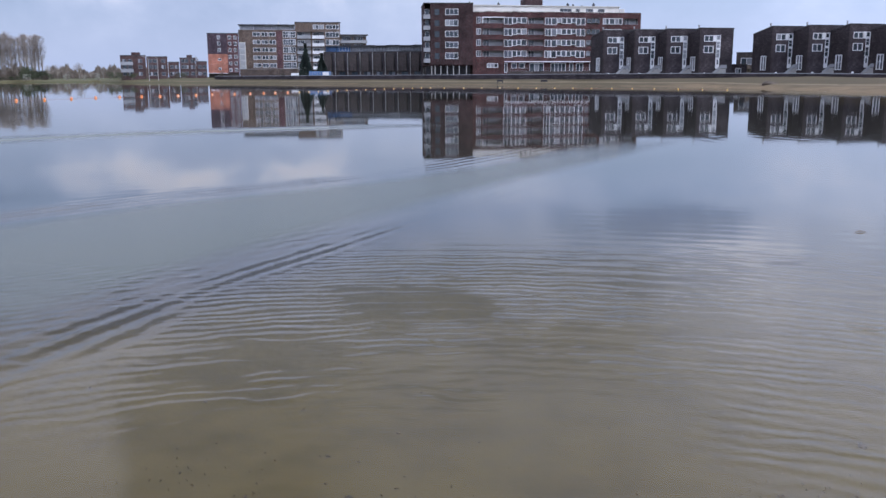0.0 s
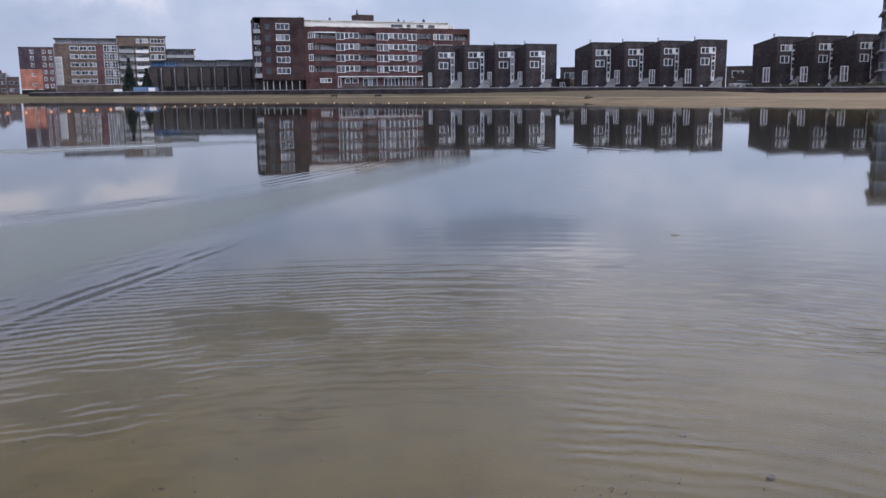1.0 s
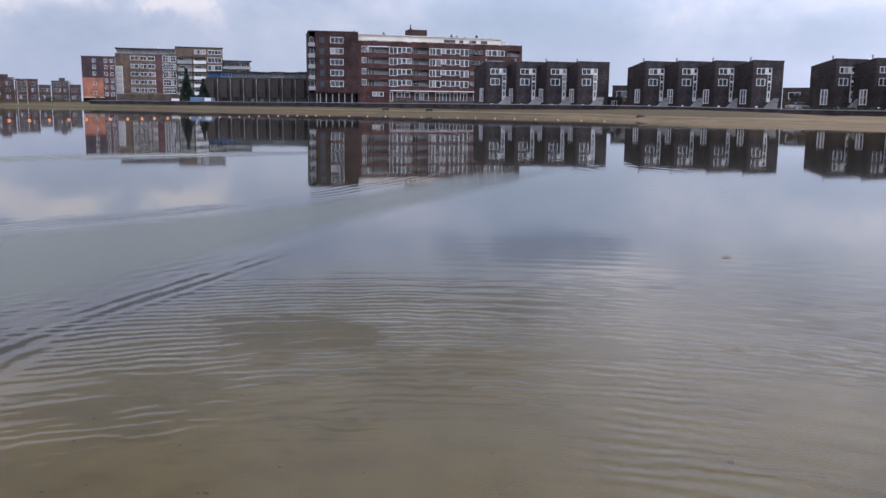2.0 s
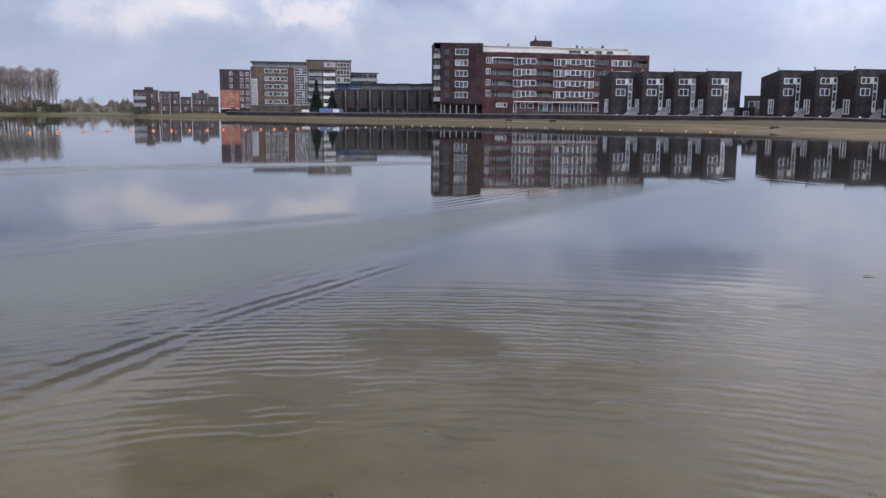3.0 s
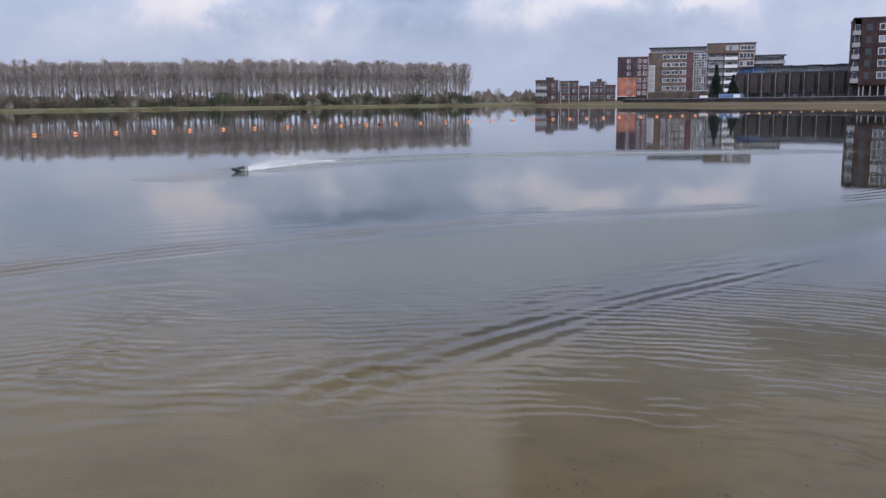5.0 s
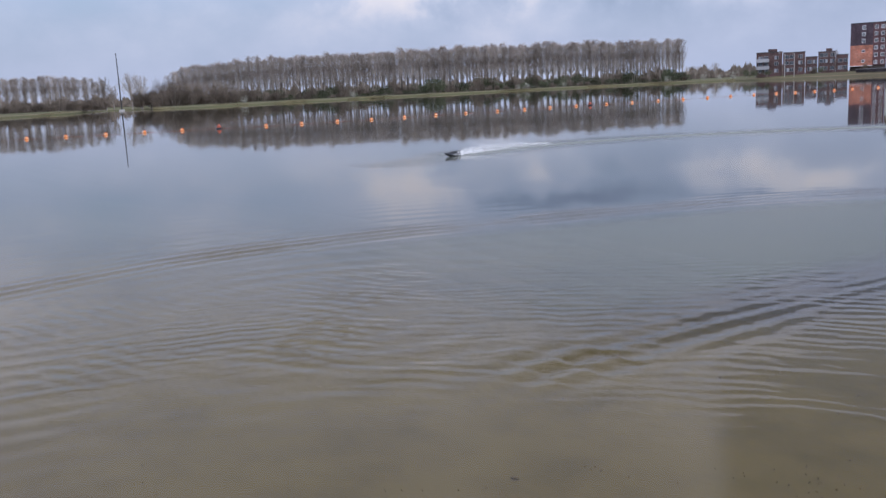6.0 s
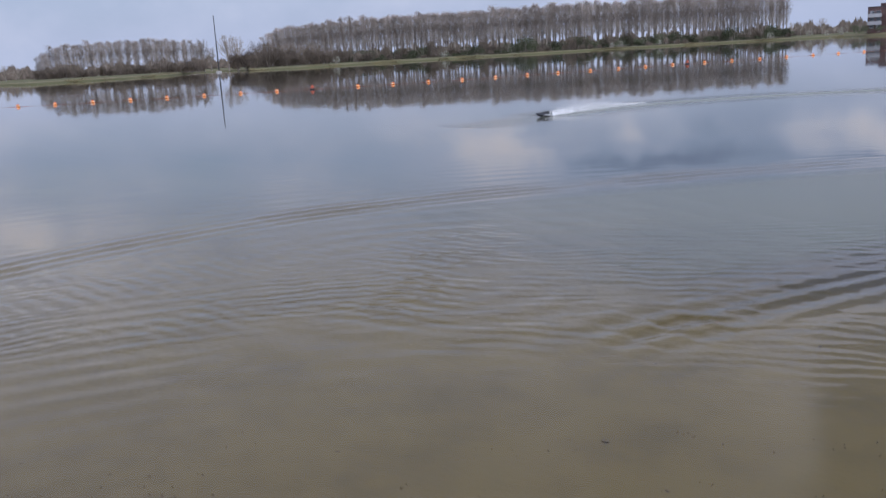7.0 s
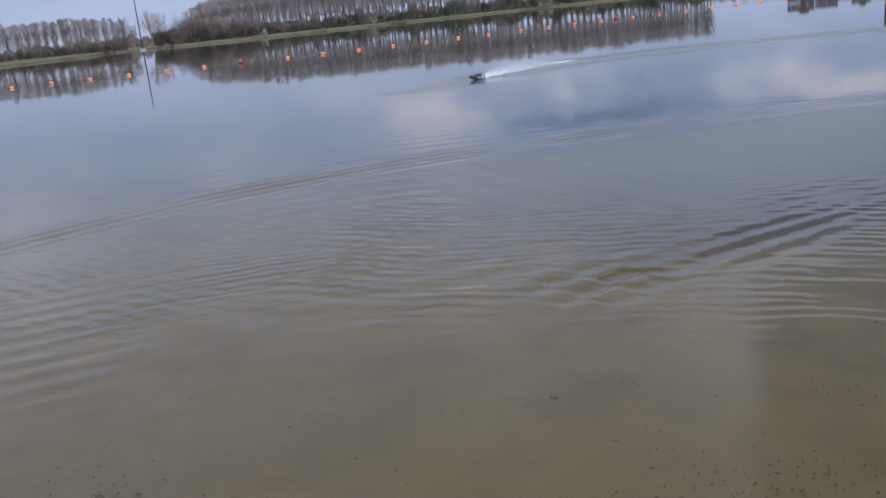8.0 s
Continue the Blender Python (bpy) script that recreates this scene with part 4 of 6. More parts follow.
    bmesh.ops.translate(bm, verts=[v for v in ext["geom"] if isinstance(v, bmesh.types.BMVert)], vec=(0, 0.07, 0))
    part("balustrade", bm, GREY_PAINT, root, "grey solid stair balustrade")
    lamp = bmesh.new()
    bmesh.ops.create_uvsphere(lamp, u_segments=10, v_segments=6, radius=0.26, matrix=Matrix.Translation((1.25, -0.1, 1.95)))
    part("vent", lamp, WHITE_PAINT, root, "round white wall vent")
    # tall side window
    side = window(root, 0, 2.5, 1.7, 2.7, 2, 2, bar=0.2, depth=0.08, name="side_window", label="tall white side window")
    side.matrix_basis = pose(0, 3.1, 2.5, 0, 0, -90)
    part("downpipe", boxes((w - 0.18, w - 0.08, -0.09, -0.01, g, top)), DARK_PAINT, root)
    part("flue", boxes((0.35, 0.55, 1.2, 1.4, top - 0.3, top + 0.62), (0.3, 0.6, 1.15, 1.45, top + 0.62, top + 0.69)), GREY_PAINT, root, "thin metal flue")
    part("floor_slab", boxes((0.32, w - 0.32, 0.32, d - 0.32, 4.6, 4.8), (0.32, w - 0.32, 0.32, d - 0.32, 7.4, 7.6), (0.32, w - 0.32, 4.0, 4.1, 1.0, 7.3)), GREY_PAINT, root)
    return root


def row_houses():
    first = row_house()
    for az, dist, rz in ((-11.68, 181, 13), (-13.65, 180.5, 13), (-15.66, 180, 13), (-17.69, 179, 13), (-21.97, 177.5, 13), (-24.06, 176.8, 13), (-26.3, 176, 13), (-28.57, 175, 13),
                         (-33.3, 172, 11), (-35.49, 171.5, 11), (-37.77, 171, 11), (-40.05, 170.5, 11)):
        p = at(az, dist)
        m = pose(p.x, p.y, 0, 0, 0, rz)
        if first is not None:
            first.matrix_basis = m
            src, first = first, None
        else:
            copy_thing(src, m)


# ---- steel and glass apartment tower ----
def glass_tower():
    m, w = facing(-39.2, 148, -46.5, 150)
    root = thing("apartment_tower", m, "steel and glass apartment tower with projecting floor edges", "building")
    h, g = 2.85, 1.0
    for i in range(6):
        z = g + i * h
        part("floor_slab", boxes((-0.5, w, -0.9, 12, z, z + 0.22)), STEEL if i else CONCRETE, root, "thin dark floor edge")
    part("core", boxes((5, w, 5, 11.8, g + 0.25, g + 5 * h)), DARK_PAINT, root)
    part("end_wall", boxes((0.02, 0.22, 0.6, 11.8, g, g + 5 * h)), DARK_BRICK, root)
    for i in range(5):
        for j in range(int(w / 1.7)):
            window(root, 0.1 + j * 1.7, g + i * h + 0.22, 1.66, h - 0.24, 2, 2, frame_mat=DARK_PAINT, bar=0.09, depth=0.03, glass=BLUE_GLASS)
        put("railing", shared(("railing_long", STEEL), lambda: railing(w + 0.4, 1.0, 26)), root, -0.4, -0.85, g + i * h + 0.22)
    part("roof", boxes((-0.6, w, -1.0, 12, g + 5 * h + 0.22, g + 5 * h + 0.5)), DARK_PAINT, root)
    for x in (0.0, 3.4, 6.8):
        put("column", shared(("column", DARK_PAINT), lambda: boxes((-0.08, 0.08, -0.08, 0.08, g, g + 5 * h + 0.2))), root, x, -0.75)


# ---- flats beyond the bay ----
def orange_flats():
    m, w = facing(13.95, 339, 12.02, 339)
    root = thing("apartment_building", m, "narrow apartment block in orange, plum and purple brick", "building")
    top, g, c = 17.3, 1.0, w * 0.63
    lower = [(w * 0.32, w * 0.32 + 1.1, 7.6, 8.5), (w * 0.32, w * 0.32 + 1.1, 4.2, 5.2)]
    upper = [(w * 0.32, w * 0.32 + 1.1, z, z + 1.3) for z in (10.8, 13.1, 15.3)]
    right = [(w * f, w * f + 1.1, z, z + 1.3) for z in (3.6, 6.0, 8.4, 10.8, 13.1, 15.3) for f in (0.67, 0.85)]
    part("upper_wall", wall_panel(bmesh.new(), 0, c, 10.0, top, 0, 0.3, upper), PURPLE_BRICK, root, "dark purple brick upper wall")
    part("lower_wall", wall_panel(bmesh.new(), 0, c, 3.2, 10.0, 0, 0.3, lower), ORANGE_BRICK, root, "orange brick lower wall")
    part("stair_wall", wall_panel(bmesh.new(), c, w, 3.2, top, 0, 0.3, right), PLUM_BRICK, root, "plum red brick wall")
    part("base_wall", boxes((0, w, 0.4, 0.7, g, 3.2)), GREY_BRICK, root)
    part("canopy", boxes((0, c, -1.2, 0.35, 3.0, 3.2)), WHITE_PAINT, root)
    part("rear_wall", shell(bmesh.new(), 0, w, 0.3, 12, g, top), PURPLE_BRICK, root)
    part("roof", boxes((-0.1, w + 0.1, -0.1, 12, top, top + 0.25)), ROOFING, root)
    for a, b, z0, z1 in lower + upper + right:
        window(root, a, z0, b - a, z1 - z0, 2, bar=0.14)


def large_flats():
    m, w = facing(12.0, 352, 5.5, 352)
    root = thing("apartment_building", m, "tan brick flats with white balconies and a glass stair tower", "building")
    top, g, s = 20.6, 1.0, w / 400.0      # s: metres for each step of the front's own grid
    rows = [17.0 - 2.92 * i for i in range(5)]
    holes, wins = [], []
    for z in rows:
        for a, b in ((55, 85), (89, 115), (118, 145)):
            wins.append((a * s, b * s, z, z + 1.55, 2))
        wins.append((173 * s, 223 * s, z - 0.4, z + 1.9, 5))
        holes.append((228 * s, 282 * s, z - 0.6, z + 1.7))
        holes.append((288 * s, 336 * s, z - 0.6, z + 1.7))
        wins.append((342 * s, 396 * s, z - 0.3, z + 1.7, 4))
    holes += [x[:4] for x in wins]
    part("wall", wall_panel(bmesh.new(), 0, w, g, 19.4, 0, 0.3, holes), TAN_BRICK, root, "tan brick wall")
    part("rear_wall", shell(bmesh.new(), 0, w, 0.3, 13, g, 19.4), TAN_BRICK, root)
    part("panel_strip", boxes((147 * s, 170 * s, -0.06, -0.003, 3, 19.0)), PLUM_BRICK, root, "dark red panel strip")
    part("stair_tower", boxes((2 * s, 26 * s, -0.5, 0.0, 3.6, 14.8), bevel=0.05), CREAM_PAINT, root, "pale glazed stair tower")
    for i in range(5):
        window(root, 4 * s, 3.8 + i * 2.15, 20 * s, 2.05, 2, bar=0.12, y=-0.62, glass=FROSTED)
    for a, b, z0, z1, c in wins:
        window(root, a, z0, b - a, z1 - z0, c, 2 if c == 5 else 1, bar=0.2, depth=0.1)
    for z in rows:
        part("inner_wall", boxes((226 * s, 338 * s, 2.0, 2.2, z - 0.6, z + 1.8)), GREY_PAINT, root)
        for a, b in ((228, 282), (288, 336)):
            part("balcony", boxes((a * s, b * s, -1.3, 0.6, z - 0.85, z - 0.6), (a * s, b * s, -1.3, -1.2, z - 0.6, z + 0.35)), GREY_PAINT if a == 228 else WHITE_PAINT, root, "balcony with a solid parapet")
            window(root, a * s + 0.5, z - 0.6, 2.4, 2.1, 3, bar=0.1, y=1.85)
    # top storey: set back at one end, full height at the other
    bm = wall_panel(bmesh.new(), 222 * s, w, 19.4, 22.2, 0.0, 0.3, [(292 * s, 336 * s, 19.8, 21.4), (344 * s, 396 * s, 19.8, 21.4)])
    shell(bm, 222 * s, w, 0.3, 13, 19.4, 22.2)
    part("top_wall", bm, TAN_BRICK, root)
    for a, b in ((292, 336), (344, 396)):
        window(root, a * s, 19.8, (b - a) * s, 1.6, 4, bar=0.2)
    part("top_roof", boxes((221 * s, w + 0.3, -0.2, 13, 22.2, 22.45)), ROOFING, root)
    part("penthouse", boxes((6 * s, 220 * s, 1.6, 11, 19.4, 21.2)), GREY_PAINT, root)
    for a, b in ((10, 60), (100, 150), (165, 215)):
        window(root, a * s, 19.6, (b - a) * s, 1.3, 5, bar=0.14, y=1.5)
    part("penthouse_roof", boxes((0, 221 * s, 0.0, 12, 21.2, 21.45)), ROOFING, root)
    part("vent_stack", boxes((155 * s, 160 * s, 3, 3.6, 21.4, 22.6)), WHITE_PAINT, root)
    # lower wing with open galleries
    for i in range(5):
        z = 3.2 + 2.9 * i
        part("gallery", boxes((w + 0.05, w + 10.5, -1.0 + 0.2 * i, 6, z + 2.6, z + 2.85), (w + 0.05, w + 10.5, -1.0 + 0.2 * i, -0.9 + 0.2 * i, z + 2.85, z + 3.7) if i < 4 else (w + 0.05, w + 10.5, 0.5, 0.6, z + 2.6, z + 2.86)), GREY_PAINT, root, "open gallery with a pale parapet")
        window(root, w + 0.8, z, 3.6, 2.3, 4, bar=0.12, y=2.2)
        window(root, w + 5.4, z, 3.6, 2.3, 4, bar=0.12, y=2.2)
    part("wing_wall", boxes((w + 0.05, w + 10.3, 2.4, 8, g, 17.2)), TAN_BRICK, root)
    part("wing_roof", boxes((w + 0.05, w + 10.9, -0.6, 8.4, 17.5, 17.8)), ROOFING, root)


def terrace_houses():
    units = 8
    for i in range(units):
        left, right = at(6.62, 263), at(0.05, 256)
        p = left.lerp(right, i / units)
        w = (right - left).length / units
        m = pose(p.x, p.y, 0, 0, 0, math.degrees(math.atan2(right.y - left.y, right.x - left.x)))
        root = thing("terrace_house", m, "dark brown brick terrace house with a glazed roof room", "house", "terrace houses by the bay")
        low = (0.9, w - 0.9, 1.5, 3.1)
        part("wall", wall_panel(bmesh.new(), 0, w, 1.0, 8.6, 0, 0.3, [low]), GREY_BRICK, root)
        part("rear_wall", shell(bmesh.new(), 0, w - 0.02, 0.3, 9, 1.0, 8.6), GREY_BRICK, root)
        part("parapet", boxes((0, w - 0.02, -0.08, 9, 8.6, 8.78)), ROOFING, root)
        window(root, low[0], low[2], low[1] - low[0], 1.6, 2, frame_mat=DARK_PAINT, bar=0.1)
        bay = part("bay", boxes((0.55, w - 1.15, -0.8, -0.003, 3.3, 8.1), bevel=0.04), GREY_BRICK, root, "projecting brown brick bay")
        part("bay_cap", boxes((0.45, w - 1.05, -0.9, -0.003, 8.104, 8.25)), ROOFING, bay)
        # flat dark strip stands in for the shaded gap beside the bay
        part("recess_shade", boxes((w - 1.12, w - 0.78, -0.06, -0.003, 3.3, 8.1)), DARK_PAINT, root)
        part("pier", boxes((w - 0.75, w - 0.3, -0.45, -0.003, 1.0, 8.3), bevel=0.03), DARK_BRICK, root, "dark brick pier between two houses")
        part("roof_room", boxes((0.02, w - 0.03, 2.6, 7.5, 8.78, 10.3)), BLUE_PAINT if i < 2 else GREY_PAINT, root, "blue roof room" if i < 2 else "grey roof room")
        window(root, 0.35, 9.0, w - 0.8, 1.15, 3, frame_mat=WHITE_PAINT if i in (1, 5) else DARK_PAINT, bar=0.1, y=2.5, glass=BLUE_GLASS)
        part("room_roof", boxes((0.0, w - 0.02, 1.2, 7.8, 10.3, 10.5 + 0.12 * (i % 2))), ROOFING, root)
        part("downpipe", boxes((w - 0.26, w - 0.06, -0.2, -0.01, 1.0, 8.5)), CONCRETE, root, "pale downpipe")


def low_houses():
    for a0, a1, top, step in ((19.25, 17.75, 9.4, 1), (17.7, 16.45, 9.0, 0), (16.4, 15.75, 7.2, 0), (15.7, 14.75, 8.6, 1), (14.7, 14.05, 7.4, 0)):
        m, w = facing(a0, 321, a1, 321)
        root = thing("row_house", m, "low red brick house with flat roof and small dark windows", "house", "low red brick houses")
        z1 = [(w * f, w * f + 1.3, z, z + 1.2) for z in ((2.3, 4.6, 6.6) if top > 8 else (2.3, 4.6)) for f in ((0.08, 0.3, 0.7) if w > 5 else (0.15, 0.6))]
        part("wall", wall_panel(bmesh.new(), 0, w, 0.9, top - 0.5, 0, 0.3, z1), LOW_BRICK, root)
        part("rear_wall", shell(bmesh.new(), 0, w, 0.3, 9, 0.9, top - 0.5), LOW_BRICK, root)
        part("roof", boxes((-0.1, w + 0.1, -0.1, 9, top - 0.5, top - 0.25)), ROOFING, root)
        if step:
            part("stair_head", boxes((w * 0.45, w * 0.8, 2, 6, top - 0.25, top + 0.7)), LOW_BRICK, root)
        for a, b, c, d in z1:
            window(root, a, c, b - a, d - c, 2, bar=0.1, frame_mat=GREY_PAINT)
        if a0 > 19:
            for z in (3.6, 6.0):
                part("balcony", boxes((0.0, w * 0.5, -1.3, -0.02, z - 0.2, z), (0.0, w * 0.5, -1.3, -1.24, z, z + 0.9)), GREY_PAINT, root)


# ---- trees and shrubs ----
BARK = surface("bark", (0.27, 0.24, 0.215), 0.95, 0.3, 1.0, 0.3)
TWIGS = surface("twigs", (0.35, 0.305, 0.275), 0.95, 0.3, 0.3, 0.0, per_piece=0.25)
GREY_TWIGS = surface("grey_twigs", (0.33, 0.29, 0.25), 0.95, 0.3, 0.3, 0.0, per_piece=0.2)
LEAF = surface("dark_leaves", (0.075, 0.088, 0.050), 0.8, 0.45, 0.8, 0.0, per_piece=0.35)
BROWN_LEAF = surface("bare_shrub", (0.17, 0.14, 0.115), 0.9, 0.35, 0.8, 0.0, per_piece=0.25)
BLOSSOM = surface("blossom", (0.42, 0.43, 0.36), 0.8, 0.3, 0.8, 0.0)
NEEDLES = surface("needles", (0.022, 0.034, 0.028), 0.85, 0.4, 0.8, 0.0)
REED = surface("reed", (0.24, 0.21, 0.12), 0.9, 0.3, 0.2, 0.0)


def tube_rings(verts, faces, points, radii, sides=5):
    start = len(verts)
    for i, (p, r) in enumerate(zip(points, radii)):
        d = (points[min(i + 1, len(points) - 1)] - points[max(i - 1, 0)]).normalized()
        u = d.cross(Vector((0.3, 1, 0.1))).normalized()
        v = d.cross(u)
        for k in range(sides):
            a = 2 * math.pi * k / sides
            verts.append(p + r * (math.cos(a) * u + math.sin(a) * v))
    for i in range(len(points) - 1):
        for k in range(sides):
            a, b = start + i * sides + k, start + i * sides + (k + 1) % sides
            faces.append((a, b, b + sides, a + sides))


def sliver(verts, faces, p, d, length, width, rng):
    """A twig: a thin three-sided spike."""
    u = d.cross(Vector((rng.uniform(-1, 1), rng.uniform(-1, 1), rng.uniform(-1, 1)))).normalized() * width
    v = d.cross(u).normalized() * width
    n = len(verts)
    verts += [p + u, p - u * 0.5 + v * 0.87, p - u * 0.5 - v * 0.87, p + d * length]
    faces += [(n, n + 1, n + 3), (n + 1, n + 2, n + 3), (n + 2, n, n + 3)]


def poplar(seed, h=21.0, twigs=1900):
    """A tall bare poplar: clear stem below, upright limbs and a haze of twigs above."""
    rng = random.Random(seed)
    root = thing("poplar_tree", Matrix(), "tall bare poplar with pale stem and brown twigs", "tree", "poplars of the wood")
    verts, faces = [], []
    lean = Vector((rng.uniform(-0.5, 0.5), rng.uniform(-0.5, 0.5), 0))
    stem = [Vector((0, 0, -0.3)) + lean * (t * t) + Vector((0.12 * math.sin(5 * t + seed), 0.1 * math.cos(4 * t), h * t)) for t in [0.97 * i / 8 for i in range(9)]]
    tube_rings(verts, faces, stem, [0.26 * (1 - 0.75 * t) + 0.02 for t in [i / 8 for i in range(9)]], 6)
    mesh_part("trunk", raw_mesh("trunk", verts, faces, True), BARK, root, "pale grey stem")
    verts, faces = [], []
    wide = rng.uniform(2.1, 2.7)

    def inside(p):
        """Draw a point back into the crown's outline: slender below, widest high up, rounded at the top."""
        f = p.z / h
        room = wide * math.sqrt(max(0.0, 1 - ((f - 0.80) / 0.205) ** 2)) if f > 0.80 else wide * (0.70 + 0.30 * max(0.0, (f - 0.30) / 0.50))
        flat = math.hypot(p.x, p.y)
        return Vector((p.x * room / flat, p.y * room / flat, p.z)) if flat > room > 0 else p

    for i in range(44):
        t = 0.44 + 0.49 * rng.random() if i > 14 else 0.22 + 0.28 * rng.random()
        base = Vector((0, 0, h * t)) + lean * t * t
        a = rng.uniform(0, 2 * math.pi)
        reach = rng.uniform(1.0, 2.6)
        tip = base + Vector((math.cos(a) * reach, math.sin(a) * reach, rng.uniform(3.0, 6.5) * (1.25 - 0.75 * t)))
        tip.z = min(tip.z, h * rng.uniform(0.90, 0.99))
        tip = inside(tip)
        mid = base.lerp(tip, 0.45) + Vector((math.cos(a), math.sin(a), 0)) * reach * 0.12
        tube_rings(verts, faces, [base, mid, tip], [0.05, 0.035, 0.015], 4)
        for j in range(twigs // 44 if i > 14 else 24):
            q = rng.uniform(0.1, 1.0)
            p = base.lerp(mid, min(1, q * 2)) if q < 0.5 else mid.lerp(tip, q * 2 - 1)
            end = inside(p + Vector((rng.gauss(0, 0.7), rng.gauss(0, 0.7), rng.uniform(0.1, 1.7))))
            end.z = min(end.z, h)
            if (end - p).length > 0.15:
                sliver(verts, faces, p, (end - p).normalized(), (end - p).length, rng.uniform(0.010, 0.018), rng)
    mesh_part("crown", raw_mesh("crown", verts, faces), TWIGS, root, "haze of brown twigs")
    return root


def bare_tree(seed, h=11.0, spread=4.5, mat=None, label="bare round-headed tree with fine grey twigs"):
    rng = random.Random(seed)
    root = thing("bare_tree", Matrix(), label, "tree")
    verts, faces = [], []
    tube_rings(verts, faces, [Vector((0, 0, -0.3)), Vector((0.1, 0, h * 0.2)), Vector((0, 0.1, h * 0.4))], [0.3, 0.24, 0.16], 7)
    mesh_part("trunk", raw_mesh("trunk", verts, faces, True), BARK, root)
    verts, faces = [], []
    for i in range(26):
        a, e = rng.uniform(0, 2 * math.pi), rng.uniform(0.25, 1.4)
        base = Vector((0, 0, h * rng.uniform(0.18, 0.4)))
        n = rng.uniform(0.75, 1.0)
        tip = Vector((math.cos(a) * math.cos(e) * spread * n, math.sin(a) * math.cos(e) * spread * n, h * 0.42 + math.sin(e) * h * 0.56 * n))
        mid = base.lerp(tip, 0.5) + Vector((rng.gauss(0, 0.3), rng.gauss(0, 0.3), 0.4))
        tube_rings(verts, faces, [base, mid, tip], [0.08, 0.04, 0.012], 4)
        for j in range(75):
            q = rng.uniform(0.3, 1.0)
            p = base.lerp(mid, min(1, q * 2)) if q < 0.5 else mid.lerp(tip, q * 2 - 1)
            d = (Vector((p.x, p.y, (p.z - h * 0.4))).normalized() + Vector((rng.gauss(0, 0.6), rng.gauss(0, 0.6), rng.gauss(0.2, 0.5)))).normalized()
            sliver(verts, faces, p, d, rng.uniform(0.5, 1.4), 0.016, rng)
    mesh_part("crown", raw_mesh("crown", verts, faces), mat or GREY_TWIGS, root)
    return root


def bush(seed, h, r, mat, label, leaves=1500, size=0.26, name="bush", twiggy=False):
    """A shrub: a few stems and a crown of many small leaf clumps with gaps."""
    rng = random.Random(seed)
    root = thing(name, Matrix(), label, "shrub", "shrubs along the wood")
    verts, faces = [], []
    lobes = [(Vector((rng.uniform(-0.6, 0.6) * r, rng.uniform(-0.6, 0.6) * r, h * rng.uniform(0.3, 0.68))), rng.uniform(0.35, 0.6)) for _ in range(7)]
    for c, s in lobes:
        tube_rings(verts, faces, [Vector((c.x * 0.2, c.y * 0.2, -0.2)), c * 0.6, c], [0.09, 0.06, 0.03], 4)
    mesh_part("stem", raw_mesh("stem", verts, faces), BARK, root)
    verts, faces = [], []
    for i in range(leaves):
        c, s = rng.choice(lobes)
        d = Vector((rng.gauss(0, 1), rng.gauss(0, 1), rng.gauss(0, 1))).normalized()
        p = c + Vector((d.x * r * s, d.y * r * s, d.z * h * s * 0.75)) * rng.uniform(0.7, 1.05)
        p.z = max(p.z, 0.15)
        if twiggy:
            q = p * rng.uniform(0.6, 0.85)
            sliver(verts, faces, q, (p - q + Vector((0, 0, 0.5))).normalized(), size * rng.uniform(3, 9), 0.02, rng)
            continue
        u = Vector((rng.gauss(0, 1), rng.gauss(0, 1), rng.gauss(0, 1))).normalized() * size * rng.uniform(0.6, 1.3)
        v = u.cross(d).normalized() * size * rng.uniform(0.4, 0.9)
        n = len(verts)
        verts += [p - u * 0.5, p + v * 0.5, p + u * 0.5 + d * 0.08, p - v * 0.5]
        faces.append((n, n + 1, n + 2, n + 3))
    mesh_part("crown", raw_mesh("crown", verts, faces), mat, root)
    return root


def conifer(h, r, label):
    rng = random.Random(5)
    root = thing("conifer_tree", Matrix(), label, "tree")
    verts, faces = [], []
    tube_rings(verts, faces, [Vector((0, 0, -0.2)), Vector((0, 0, h * 0.98))], [0.2, 0.03], 6)
    mesh_part("trunk", raw_mesh("trunk", verts, faces), BARK, root)
    verts, faces = [], []
    for i in range(1700):
        t = rng.random() ** 0.75
        z = h * (0.04 + 0.95 * (1 - t))
        a = rng.uniform(0, 2 * math.pi)
        rr = r * t * rng.uniform(0.75, 1.06) * (1 + 0.15 * math.sin(a * 3 + z))
        p = Vector((math.cos(a) * rr, math.sin(a) * rr, z))
        out = Vector((math.cos(a), math.sin(a), rng.uniform(-0.6, 0.1))).normalized()
        side = out.cross(Vector((0, 0, 1))).normalized() * rng.uniform(0.12, 0.26)
        n = len(verts)
        verts += [p - out * 0.55 - side, p - out * 0.55 + side, p + out * 0.25, p - out * 0.5 + Vector((0, 0, 0.2))]
        faces += [(n, n + 1, n + 2), (n, n + 2, n + 3), (n + 1, n + 3, n + 2)]
    mesh_part("crown", raw_mesh("crown", verts, faces), NEEDLES, root)
    return root


def scaled(p, rz, s, sz=None):
    return pose(p.x, p.y, p.z, 0, 0, rz) @ Matrix.Diagonal((s, s, sz or s, 1))


def plant(kinds, used, p, rz, s, sz=None):
    """Stand one of the kinds at p: the first use moves the original, later ones copy it."""
    i = plant.rng.randrange(len(kinds))
    if i not in used:
        used.add(i)
        kinds[i].matrix_basis = scaled(p, rz, s, sz)
        return kinds[i]
    return copy_thing(kinds[i], scaled(p, rz, s, sz))


plant.rng = random.Random(11)


